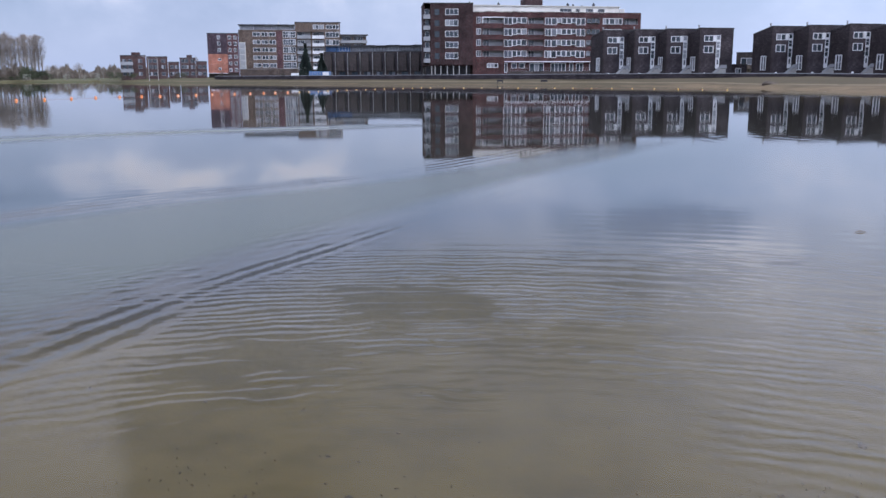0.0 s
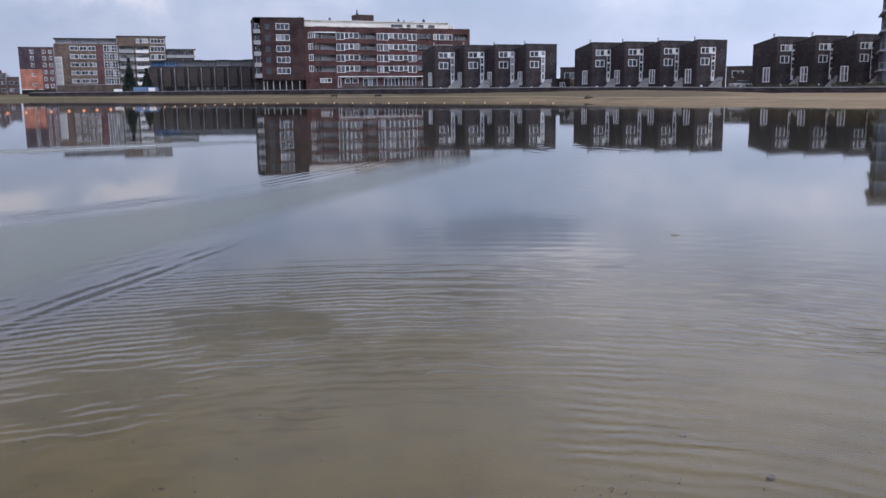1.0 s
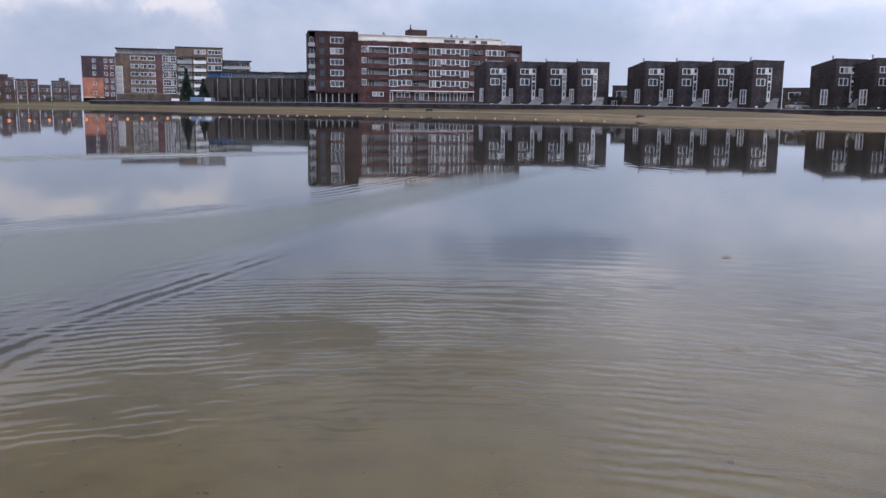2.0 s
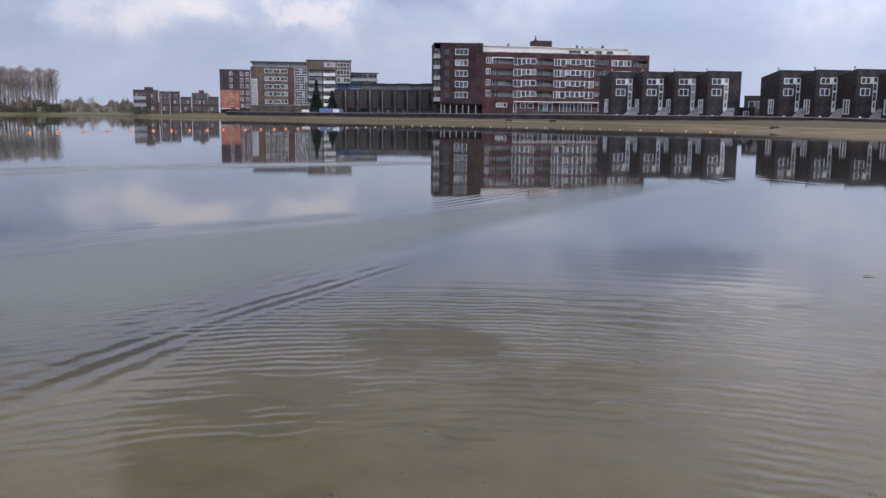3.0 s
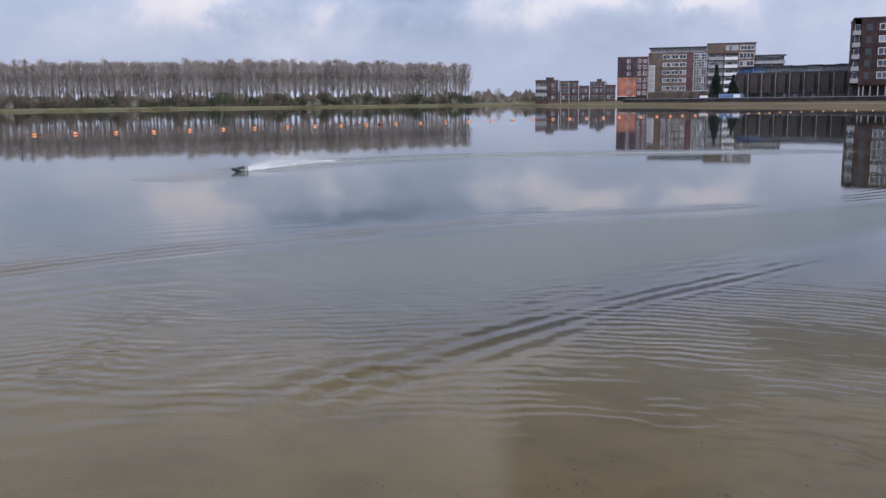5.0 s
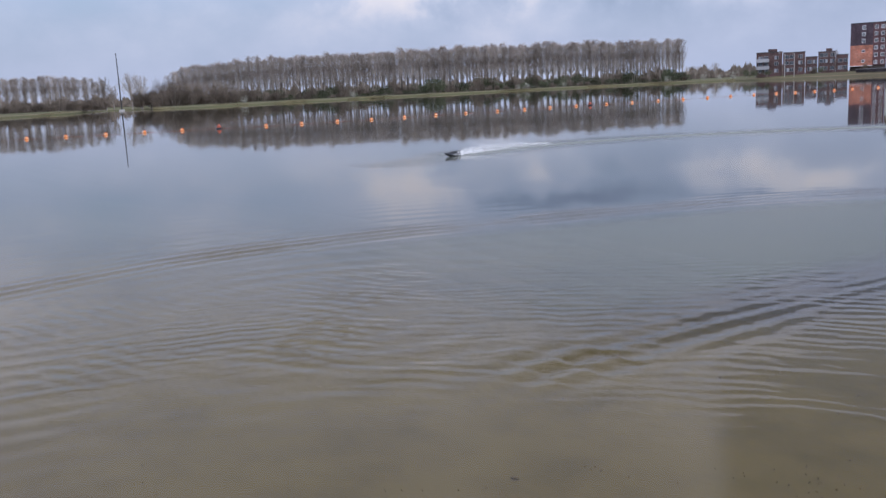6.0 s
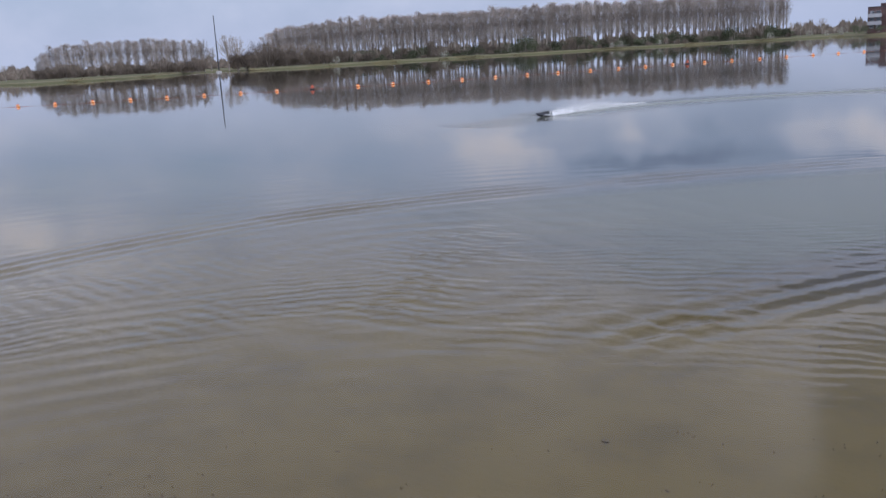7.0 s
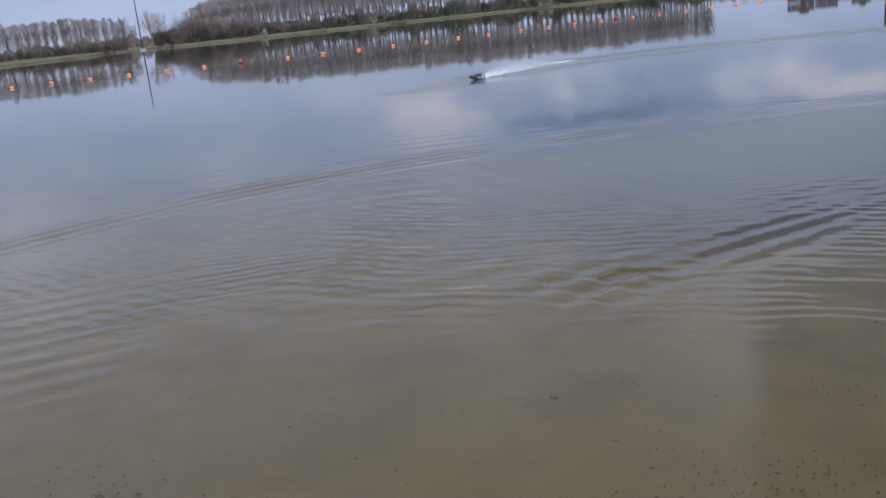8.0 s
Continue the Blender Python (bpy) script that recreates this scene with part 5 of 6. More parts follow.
def woods():
    rng = plant.rng
    poplars, used = [poplar(s) for s in (1, 2, 3, 4, 5)], set()
    for row, back in enumerate((0, 6, 12)):
        a = 23.7 + 0.2 * row
        while a < 57.0 - 0.15 * row:
            dist = float(np.interp(a, [23, 32, 40, 47, 55], [428, 410, 392, 382, 372])) + back + rng.uniform(-1, 1)
            top = float(np.interp(a, [23, 24.2, 28, 36, 46, 51, 55, 56.2, 57], [18.5, 20.0, 21.0, 21.2, 20.2, 19.0, 17.2, 15.8, 13.2]))
            if not 24.97 < a < 25.08:
                s = top / 21.0 * rng.uniform(0.97, 1.025)
                plant(poplars, used, at(a, dist, 0.7), rng.uniform(0, 360), s * 1.15, s)
            a += rng.uniform(0.35, 0.46)
    for row, back in enumerate((0, 6, 12)):
        a = 60.9 + 0.2 * row
        while a < 70.6:
            top = float(np.interp(a, [61, 63, 66, 69.5, 70.6], [12.0, 14.3, 14.6, 13.2, 9.0]))
            s = top / 21.0 * rng.uniform(0.96, 1.05)
            plant(poplars, used, at(a, 372 + back + rng.uniform(-2, 2), 0.7), rng.uniform(0, 360), s * 1.25, s)
            a += rng.uniform(0.42, 0.66)
    greens = [bush(s, 4.2, 3.0, LEAF, "dark green evergreen shrub at the wood's edge") for s in (21, 22, 23)]
    greens += [bush(s, 4.6, 3.2, BROWN_LEAF, "bare brown undergrowth at the wood's edge", 1900, 0.18, twiggy=True) for s in (24, 25)]
    used = set()
    for row in (-1, 0, 1):
        a = 23.6
        while a < 52:
            dist = float(np.interp(a, [23, 32, 40, 47, 55], [420, 402, 384, 374, 364])) - row * 6 + rng.uniform(-2, 2)
            s = rng.uniform(0.85, 1.2) * (0.75, 1.3, 0.6)[row + 1]
            plant(greens, used, at(a, dist, 0.6), rng.uniform(0, 360), s * 1.1, s * (1.05 + 0.25 * math.sin(a * 2.1)))
            a += rng.uniform(0.42, 0.75)
    browns = [bush(s, 5.0, 3.2, BROWN_LEAF, "bare brown shrub thicket by the water", 2200, 0.17, twiggy=True) for s in (31, 32)]
    used = set()
    for a0, a1, d, s0, s1 in ((50.5, 57.8, 352, 1.1, 1.6), (53.0, 58.6, 345, 1.2, 1.45), (61.2, 70.4, 356, 0.7, 0.9), (61.0, 70.9, 365, 0.9, 1.0)):
        a = a0
        while a < a1:
            s = (s0 + (s1 - s0) * (a - a0) / (a1 - a0)) * rng.uniform(0.85, 1.15)
            plant(browns, used, at(a, d + rng.uniform(-3, 3), 0.5), rng.uniform(0, 360), s, s)
            a += rng.uniform(0.45, 0.75)
    for a, dist, s in ((-20.35, 190, 0.55), (-20.75, 193, 0.7), (-21.0, 191, 0.5), (-32.0, 186, 0.45), (-16.0, 175, 0.2), (9.3, 259, 0.4), (13.2, 330, 0.6), (15.5, 315, 0.55), (16.0, 315, 0.5), (18.6, 315, 0.6), (19.3, 312, 0.6), (19.8, 316, 0.7)):
        plant(greens, {0, 1, 2, 3, 4}, at(a, dist, 1.2), a * 17, s)
    pale = [bush(41, 2.6, 2.0, BLOSSOM, "low shrub in pale blossom", 200, 0.22)]
    used = set()
    for a, d in ((52.3, 340), (45.2, 352), (34.2, 384), (33.6, 384), (31.2, 388), (24.6, 405), (22.4, 402), (21.4, 395), (20.6, 380)):
        plant(pale, used, at(a, d, 0.5), a * 7, rng.uniform(0.7, 1.2))
    trees, used = [bare_tree(51), bare_tree(52, 12.0, 5.0)], set()
    for a, d, s in ((59.2, 356, 1.15), (58.6, 362, 0.95), (60.3, 368, 0.85), (60.75, 372, 0.95), (71.6, 400, 0.6), (72.3, 405, 0.5), (73.0, 410, 0.45), (74.0, 420, 0.5), (75, 430, 0.6),
                    (16.35, 345, 0.75), (14.75, 350, 0.95), (0.75, 285, 0.95), (0.3, 286, 0.85), (19.6, 640, 0.55), (20.3, 660, 0.65), (21.0, 650, 0.6), (21.7, 655, 0.85), (22.3, 640, 0.65), (22.9, 640, 0.7), (23.4, 640, 0.7),
                    (-20.6, 215, 0.45)):
        plant(trees, used, at(a, d, 0.6), a * 31, s)
    c = conifer(9.6, 2.4, "tall dark green conifer by the lake promenade")
    c.matrix_basis = scaled(at(7.78, 254, 1.3), 0, 1.0)
    copy_thing(c, scaled(at(6.75, 256, 1.3), 50, 0.95, 0.72))


def wood_depths():
    """The ranks of poplars behind the front ones, which merge into one haze of stems and twigs."""
    rng = random.Random(14)
    verts, faces = [], []
    for a0, a1, near, count, tops in ((23.8, 56.6, [(23, 450), (32, 432), (40, 414), (47, 404), (57, 392)], 130, [(23, 16.5), (28, 20.0), (36, 20.4), (46, 19.4), (51, 18.0), (55, 16.0), (57, 12.5)]),
                                      (61.0, 70.3, [(60, 392), (71, 392)], 60, [(61, 11.5), (63, 13.8), (66, 14.0), (69.5, 12.6), (70.6, 8.5)])):
        for k in range(count):
            a = rng.uniform(a0, a1)
            if 24.93 < a < 25.1:
                continue
            d = float(np.interp(a, [q[0] for q in near], [q[1] for q in near])) + rng.uniform(0, 26)
            h = float(np.interp(a, [q[0] for q in tops], [q[1] for q in tops])) * rng.uniform(0.86, 1.03)
            p = at(a, d, 0.6)
            tube_rings(verts, faces, [p, p + Vector((rng.gauss(0, 0.2), 0, h * 0.5)), p + Vector((rng.gauss(0, 0.4), 0, h * 0.96))], [0.2, 0.13, 0.04], 4)
            for j in range(95):
                f = 0.42 + 0.54 * rng.random() ** 0.7
                q = p + Vector((rng.gauss(0, 0.9), rng.gauss(0, 0.9), h * f))
                up = Vector((rng.gauss(0, 0.35), rng.gauss(0, 0.35), 1)).normalized()
                sliver(verts, faces, q, up, min(rng.uniform(0.8, 2.2), h * 1.0 - h * f + 0.2), rng.uniform(0.012, 0.022), rng)
    ob = mesh_part("wood_depths", raw_mesh("wood_depths", verts, faces), TWIGS)
    tagged(ob, "haze of bare poplar stems and twigs deep in the wood", "woods", kind="stuff")


def far_belt():
    """A low belt of far woods closing the view."""
    rng = random.Random(8)
    verts, faces = [], []
    for i in range(9000):
        a = rng.uniform(17, 110) if rng.random() < 0.75 else rng.uniform(-110, -45)
        p = at(a, rng.uniform(760, 900), 1.0)
        hh = (10.0 + 2.2 * math.sin(a * 2.3) + 1.8 * math.sin(a * 7.1)) * rng.uniform(0.55, 1.0)
        n = len(verts)
        w = rng.uniform(1.2, 2.6)
        t = Vector((math.cos(radians(a)), math.sin(radians(a)), 0)) * w
        k = rng.uniform(0, 0.5)
        verts += [p - t + Vector((0, 0, hh * k)), p + t + Vector((0, 0, hh * k)), p + Vector((rng.uniform(-0.5, 0.5), 0, hh)) - t * 0.3, p + t * 0.2 + Vector((0, rng.uniform(-3, 3), 0))]
        faces += [(n, n + 1, n + 2), (n, n + 2, n + 3)]
    ob = mesh_part("far_woods", raw_mesh("far_woods", verts, faces), BROWN_LEAF)
    tagged(ob, "low belt of bare woods far beyond the lake", "woods", kind="stuff")


def reeds():
    rng = random.Random(9)
    verts, faces = [], []
    for i in range(9000):
        a = rng.uniform(20.5, 58) if rng.random() < 0.8 else rng.uniform(62.5, 71)
        edge = float(np.interp(a, [s[0] for s in SHORE], [s[1] for s in SHORE]))
        p = at(a, edge + rng.uniform(0.5, 5.0) * (0.6 + 0.5 * math.sin(a * 3)), 0.15)
        hh = rng.uniform(0.4, 1.0) * (0.6 + 0.5 * math.sin(a * 1.3 + 1))
        if hh < 0.2:
            continue
        n = len(verts)
        w = rng.uniform(0.05, 0.14)
        verts += [p + Vector((-w, 0, 0)), p + Vector((w, 0, 0)), p + Vector((0, w, 0)), p + Vector((rng.gauss(0, 0.15), rng.gauss(0, 0.15), hh))]
        faces += [(n, n + 1, n + 3), (n + 1, n + 2, n + 3), (n + 2, n, n + 3)]
    ob = mesh_part("reeds", raw_mesh("reeds", verts, faces), REED)
    tagged(ob, "dry straw-coloured reeds along the far bank", "reeds", kind="stuff")


# ---- the town's waterfront ----
def retaining_wall():
    line = [(13.6, 284), (13, 282), (8, 243), (4, 224), (0, 208), (-5, 190), (-11, 168), (-16, 166), (-20, 164), (-26, 160), (-32, 154), (-38, 145), (-44, 140), (-56, 138)]
    pts = [at(a, d) for a, d in line]
    for name, z0, z1, t0, t1, mat in (("retaining_wall", -0.3, 0.62, 0.0, 0.35, DARK_BRICK), ("wall_coping", 0.62, 0.74, -0.06, 0.42, GREY_PAINT)):
        bm = bmesh.new()
        rows = []
        for i, p in enumerate(pts):
            q = (pts[min(i + 1, len(pts) - 1)] - pts[max(i - 1, 0)]).normalized()
            out = Vector((q.y, -q.x, 0))
            if out.dot(p) > 0:
                out = -out
            g = 1.3 if line[i][0] > -22 else float(np.interp(line[i][0], [-34, -22], [0.85, 1.3]))
            rows.append([bm.verts.new((*(p - out * t0).xy, g + z0)), bm.verts.new((*(p - out * t1).xy, g + z0)), bm.verts.new((*(p - out * t1).xy, g + z1)), bm.verts.new((*(p - out * t0).xy, g + z1))])
        for a, b in zip(rows, rows[1:]):
            for k in range(4):
                bm.faces.new((a[k], a[(k + 1) % 4], b[(k + 1) % 4], b[k]))
        bm.faces.new(rows[0]), bm.faces.new(rows[-1])
        bmesh.ops.recalc_face_normals(bm, faces=bm.faces[:])
        ob = part(name, bm, mat)
        tagged(ob, "low dark brick retaining wall along the promenade" if z0 < 0 else "grey coping on the promenade wall", "wall", kind="structure")


def hedge(a0, d0, a1, d1, h, z):
    m, w = facing(a0, d0, a1, d1)
    root = thing("hedge", m, "clipped dark hedge behind the promenade wall", "hedge")
    rng = random.Random(int(d0))
    verts, faces = [], []
    for i in range(int(w * 45)):
        p = Vector((rng.uniform(0, w), rng.uniform(-0.5, 0.5), z + rng.uniform(0, h)))
        u = Vector((rng.gauss(0, 1), rng.gauss(0, 1), rng.gauss(0, 1))).normalized() * 0.22
        v = u.cross(Vector((rng.gauss(0, 1), rng.gauss(0, 1), 1))).normalized() * 0.16
        n = len(verts)
        verts += [p - u, p + v, p + u, p - v]
        faces.append((n, n + 1, n + 2, n + 3))
    mesh_part("foliage", raw_mesh("foliage", verts, faces), LEAF, root)
    part("stem", boxes((0.1, w - 0.1, -0.2, 0.2, z - 0.4, z + h * 0.7)), BROWN_LEAF, root)


def garden_blocks():
    for a0, d0, a1, d1, top, mat, label in ((-19.95, 200, -21.3, 199, 6.2, GREY_BRICK, "low brown brick house behind the row"), (-30.4, 204, -32.1, 203, 6.0, GREY_BRICK, "low brick house with flat roof behind"),
                                            (-19.7, 186, -20.6, 186, 3.6, DARK_BRICK, "dark brick garage with one small window"), (-30.9, 190, -32.0, 189, 4.2, GREY_BRICK, "grey brick annex with white garage door")):
        m, w = facing(a0, d0, a1, d1)
        root = thing("annex", m, label, "building")
        wide = min(2.4, w * 0.6)
        hole = (w * 0.2, w * 0.2 + wide, 3.8, 5.2) if top > 5 else ((w * 0.25, w * 0.25 + 1.1, 2.0, 3.0) if top < 4 else (w * 0.15, w * 0.15 + wide, 1.0, 2.9))
        part("wall", wall_panel(bmesh.new(), 0, w, 0.8, top, 0, 0.3, [hole]), mat, root)
        part("rear_wall", shell(bmesh.new(), 0, w, 0.3, 6, 0.8, top), mat, root)
        part("roof", boxes((-0.1, w + 0.1, -0.1, 6.1, top, top + 0.2)), ROOFING, root)
        if 4 < top < 5:
            part("garage_door", boxes((hole[0], hole[1], 0.05, 0.12, hole[2], hole[3])), WHITE_PAINT, root, "white garage door")
        else:
            window(root, hole[0], hole[2], hole[1] - hole[0], hole[3] - hole[2], 2, bar=0.14)


def parked_car(az, dist, rz, paint):
    p = at(az, dist)
    root = thing("car", pose(p.x, p.y, 1.45, 0, 0, rz), "silver hatchback parked behind the promenade wall", "car")
    prof = [(-2.0, 0.35), (-2.05, 0.75), (-1.9, 0.92), (-1.0, 0.98), (1.75, 0.95), (2.0, 0.8), (2.05, 0.4)]
    bm = bmesh.new()
    left = [bm.verts.new((x, -0.82, z)) for x, z in prof]
    right = [bm.verts.new((x, 0.82, z)) for x, z in prof]
    n = len(prof)
    bm.faces.new(left), bm.faces.new(right[::-1])
    for i in range(n):
        bm.faces.new((left[i], right[i], right[(i + 1) % n], left[(i + 1) % n]))
    bmesh.ops.recalc_face_normals(bm, faces=bm.faces[:])
    bmesh.ops.bevel(bm, geom=bm.edges[:], offset=0.06, segments=2, affect="EDGES")
    body = part("body", bm, paint, root)
    bm = bmesh.new()
    low = [bm.verts.new(c) for c in ((-1.15, -0.76, 0.95), (1.65, -0.76, 0.93), (1.65, 0.76, 0.93), (-1.15, 0.76, 0.95))]
    up = [bm.verts.new(c) for c in ((-0.45, -0.6, 1.42), (1.25, -0.6, 1.42), (1.25, 0.6, 1.42), (-0.45, 0.6, 1.42))]
    bm.faces.new(up)
    for i in range(4):
        bm.faces.new((low[i], low[(i + 1) % 4], up[(i + 1) % 4], up[i]))
    bmesh.ops.recalc_face_normals(bm, faces=bm.faces[:])
    part("greenhouse", bm, GLASS, root, "dark car windows")
    part("roof", boxes((-0.45, 1.25, -0.6, 0.6, 1.42, 1.47), bevel=0.02), paint, root)
    for x in (-1.25, 1.3):
        for y in (-0.8, 0.8):
            wh = bmesh.new()
            bmesh.ops.create_cone(wh, cap_ends=True, segments=18, radius1=0.32, radius2=0.32, depth=0.2, matrix=Matrix.Translation((x, y, 0.32)) @ Matrix.Rotation(radians(90), 4, "X"))
            wheel = part("wheel", wh, DARK_PAINT, root)
            rim = bmesh.new()
            bmesh.ops.create_cone(rim, cap_ends=True, segments=14, radius1=0.19, radius2=0.17, depth=0.215, matrix=Matrix.Translation((x, y, 0.32)) @ Matrix.Rotation(radians(90), 4, "X"))
            part("rim", rim, STEEL, wheel)
    for y in (-0.6, 0.6):
        part("headlight", boxes((-2.09, -1.98, y - 0.16, y + 0.16, 0.66, 0.8)), WHITE_PAINT, root)


def waterfront():
    m, w = facing(12.0, 285, 8.35, 262)
    root = thing("garden_wall", m, "pinkish brown brick garden wall before the flats", "wall")
    part("wall", boxes((0, w, 0, 0.35, 0.8, 4.0)), TAN_BRICK, root)
    part("coping", boxes((-0.05, w + 0.05, -0.05, 0.4, 4.0, 4.12)), CONCRETE, root)
    m, w = facing(7.6, 246, 6.15, 246)
    root = thing("shipping_container", m, "pale blue steel container at the promenade", "container")
    part("body", boxes((0, w, 0, 2.4, 1.45, 3.1), bevel=0.04), BLUE_PAINT, root)
    for i in range(9):
        put("rib", shared(("rib", GREY_PAINT), lambda: boxes((0, 0.12, -0.06, -0.003, 1.55, 3.0))), root, 0.2 + i * (w - 0.5) / 8)
    part("door", boxes((w * 0.62, w * 0.9, -0.09, -0.065, 1.5, 2.95)), WHITE_PAINT, root, "white container door")
    m, w = facing(8.75, 250, 8.25, 250)
    root = thing("sign_board", m, "small white board on two posts", "sign")
    part("board", boxes((0, w, 0, 0.08, 1.9, 2.7)), WHITE_PAINT, root)
    for x in (0.1, w - 0.2):
        part("post", boxes((x, x + 0.1, 0.08, 0.16, 1.1, 2.6)), DARK_PAINT, root)
    for a, d, rz in ((-5.0, 172, 5), (-7.9, 164, -6)):
        p = at(a, d, 0.32)
        root = thing("bench", pose(p.x, p.y, p.z, 0, 0, a + rz) @ Matrix.Scale(0.75, 4), "dark wooden bench on the beach by the water", "bench", "beach benches")
        part("seat", boxes((-0.8, 0.8, -0.25, 0.25, 0.38, 0.46), bevel=0.01), DARK_PAINT, root)
        part("backrest", boxes((-0.8, 0.8, 0.2, 0.28, 0.46, 0.85), bevel=0.01), DARK_PAINT, root)
        for x in (-0.7, 0.6):
            part("leg", boxes((x, x + 0.1, -0.22, 0.22, -0.25, 0.38)), DARK_PAINT, root)
    bm = bmesh.new()
    bmesh.ops.create_icosphere(bm, subdivisions=3, radius=1.0)
    for v in bm.verts:
        n = noise.noise(v.co * 1.7 + Vector((3, 1, 2)))
        v.co = Vector((v.co.x * 1.25, v.co.y * 0.9, max(v.co.z, -0.3) * 0.62)) * (1 + 0.35 * n)
    pile = part("boulder", bm, surface("pile", (0.13, 0.105, 0.085), 0.95, 0.35, 2.0, 0.5))
    pile.matrix_basis = Matrix.Translation(at(-22.0, 124, 0.4)) @ Matrix.Scale(0.8, 4)
    tagged(pile, "brown boulder lying at the top of the beach", "rock")
    for i, (a, d, s) in enumerate(((7.85, 233, 0.8), (3.0, 207, 0.6), (-15.5, 148, 0.4), (-27, 104, 0.35))):
        ob = copy_thing(pile, Matrix.Translation(at(a, d, 0.3)) @ Matrix.Diagonal((s * (1.6 if i == 1 else 0.8), s * 0.7, s * 0.5, 1)))
        tagged(ob, "small dark rock on the beach sand", "rock", "beach rocks")
    for a, d in ((17.6, 300), (17.05, 300)):
        root = thing("street_lamp", Matrix.Translation(at(a, d, 0.9)), "slim pale street lamp with a curved arm", "street lamp", "street lamps")
        verts, faces = [], []
        tube_rings(verts, faces, [Vector((0, 0, -0.2)), Vector((0, 0, 4)), Vector((0, 0, 6.6)), Vector((-0.5, 0, 7.2)), Vector((-1.3, 0, 7.35))], [0.11, 0.09, 0.07, 0.06, 0.05], 8)
        mesh_part("pole", raw_mesh("pole", verts, faces, True), CONCRETE, root)
        part("lamp_head", boxes((-2.0, -1.25, -0.14, 0.14, 7.27, 7.42), bevel=0.03), GREY_PAINT, root)
    # the tall dark mast at the channel's mouth
    root = thing("mast", Matrix.Translation(at(59.85, 330, 0.2)), "tall dark steel mast standing at the channel", "mast")
    verts, faces = [], []
    tube_rings(verts, faces, [Vector((0, 0, -1.0)), Vector((0, 0, 9)), Vector((0, 0, 19.6))], [0.24, 0.19, 0.13], 10)
    mesh_part("pole", raw_mesh("pole", verts, faces, True), DARK_PAINT, root)
    part("foot", boxes((-0.7, 0.7, -0.7, 0.7, -1.0, 0.35), bevel=0.05), CONCRETE, root)
    hedge(-31.6, 157, -36.0, 151, 0.9, 1.1)
    hedge(-36.5, 149, -44.0, 143, 1.2, 1.0)
    garden_blocks()
    parked_car(-31.3, 174, 8, surface("silver_paint", (0.45, 0.46, 0.48), 0.3, 0.05, 1.0, 0.0, metal=0.6))


# ---- floating things ----
ORANGE = surface("buoy_orange", (0.85, 0.19, 0.025), 0.45, 0.15, 8.0, 0.0)
YELLOW = surface("buoy_yellow", (0.85, 0.52, 0.12), 0.45, 0.15, 8.0, 0.0)
PALE = surface("buoy_band", (0.90, 0.80, 0.55), 0.45, 0.1, 8.0, 0.0)
RED = surface("buoy_red", (0.34, 0.075, 0.04), 0.45, 0.15, 8.0, 0.0)
ROPE = surface("rope", (0.30, 0.12, 0.08), 0.9, 0.3, 8.0, 0.0)


def lathe(profile, sides=14):
    bm = bmesh.new()
    rings = [[bm.verts.new((r * math.cos(2 * math.pi * k / sides), r * math.sin(2 * math.pi * k / sides), z)) for k in range(sides)] for r, z in profile]
    for a, b in zip(rings, rings[1:]):
        for k in range(sides):
            bm.faces.new((a[k], a[(k + 1) % sides], b[(k + 1) % sides], b[k]))
    bm.faces.new(rings[0][::-1]), bm.faces.new(rings[-1])
    for f in bm.faces:
        f.smooth = True
    return bm


def buoy(colour, label, group, size):
    root = thing("buoy", Matrix(), label, "buoy", group)
    s = size
    part("float", lathe([(0.10 * s, -0.45 * s), (0.38 * s, -0.32 * s), (0.5 * s, -0.05 * s), (0.5 * s, 0.2 * s), (0.42 * s, 0.42 * s), (0.2 * s, 0.56 * s), (0.08 * s, 0.58 * s)]), colour, root)
    part("band", lathe([(0.502 * s, 0.10 * s), (0.53 * s, 0.12 * s), (0.53 * s, 0.24 * s), (0.49 * s, 0.26 * s)]), PALE, root, "pale band round the float")
    part("eye", lathe([(0.07 * s, 0.58 * s), (0.07 * s, 0.66 * s), (0.03 * s, 0.7 * s)], 8), DARK_PAINT, root)
    return root


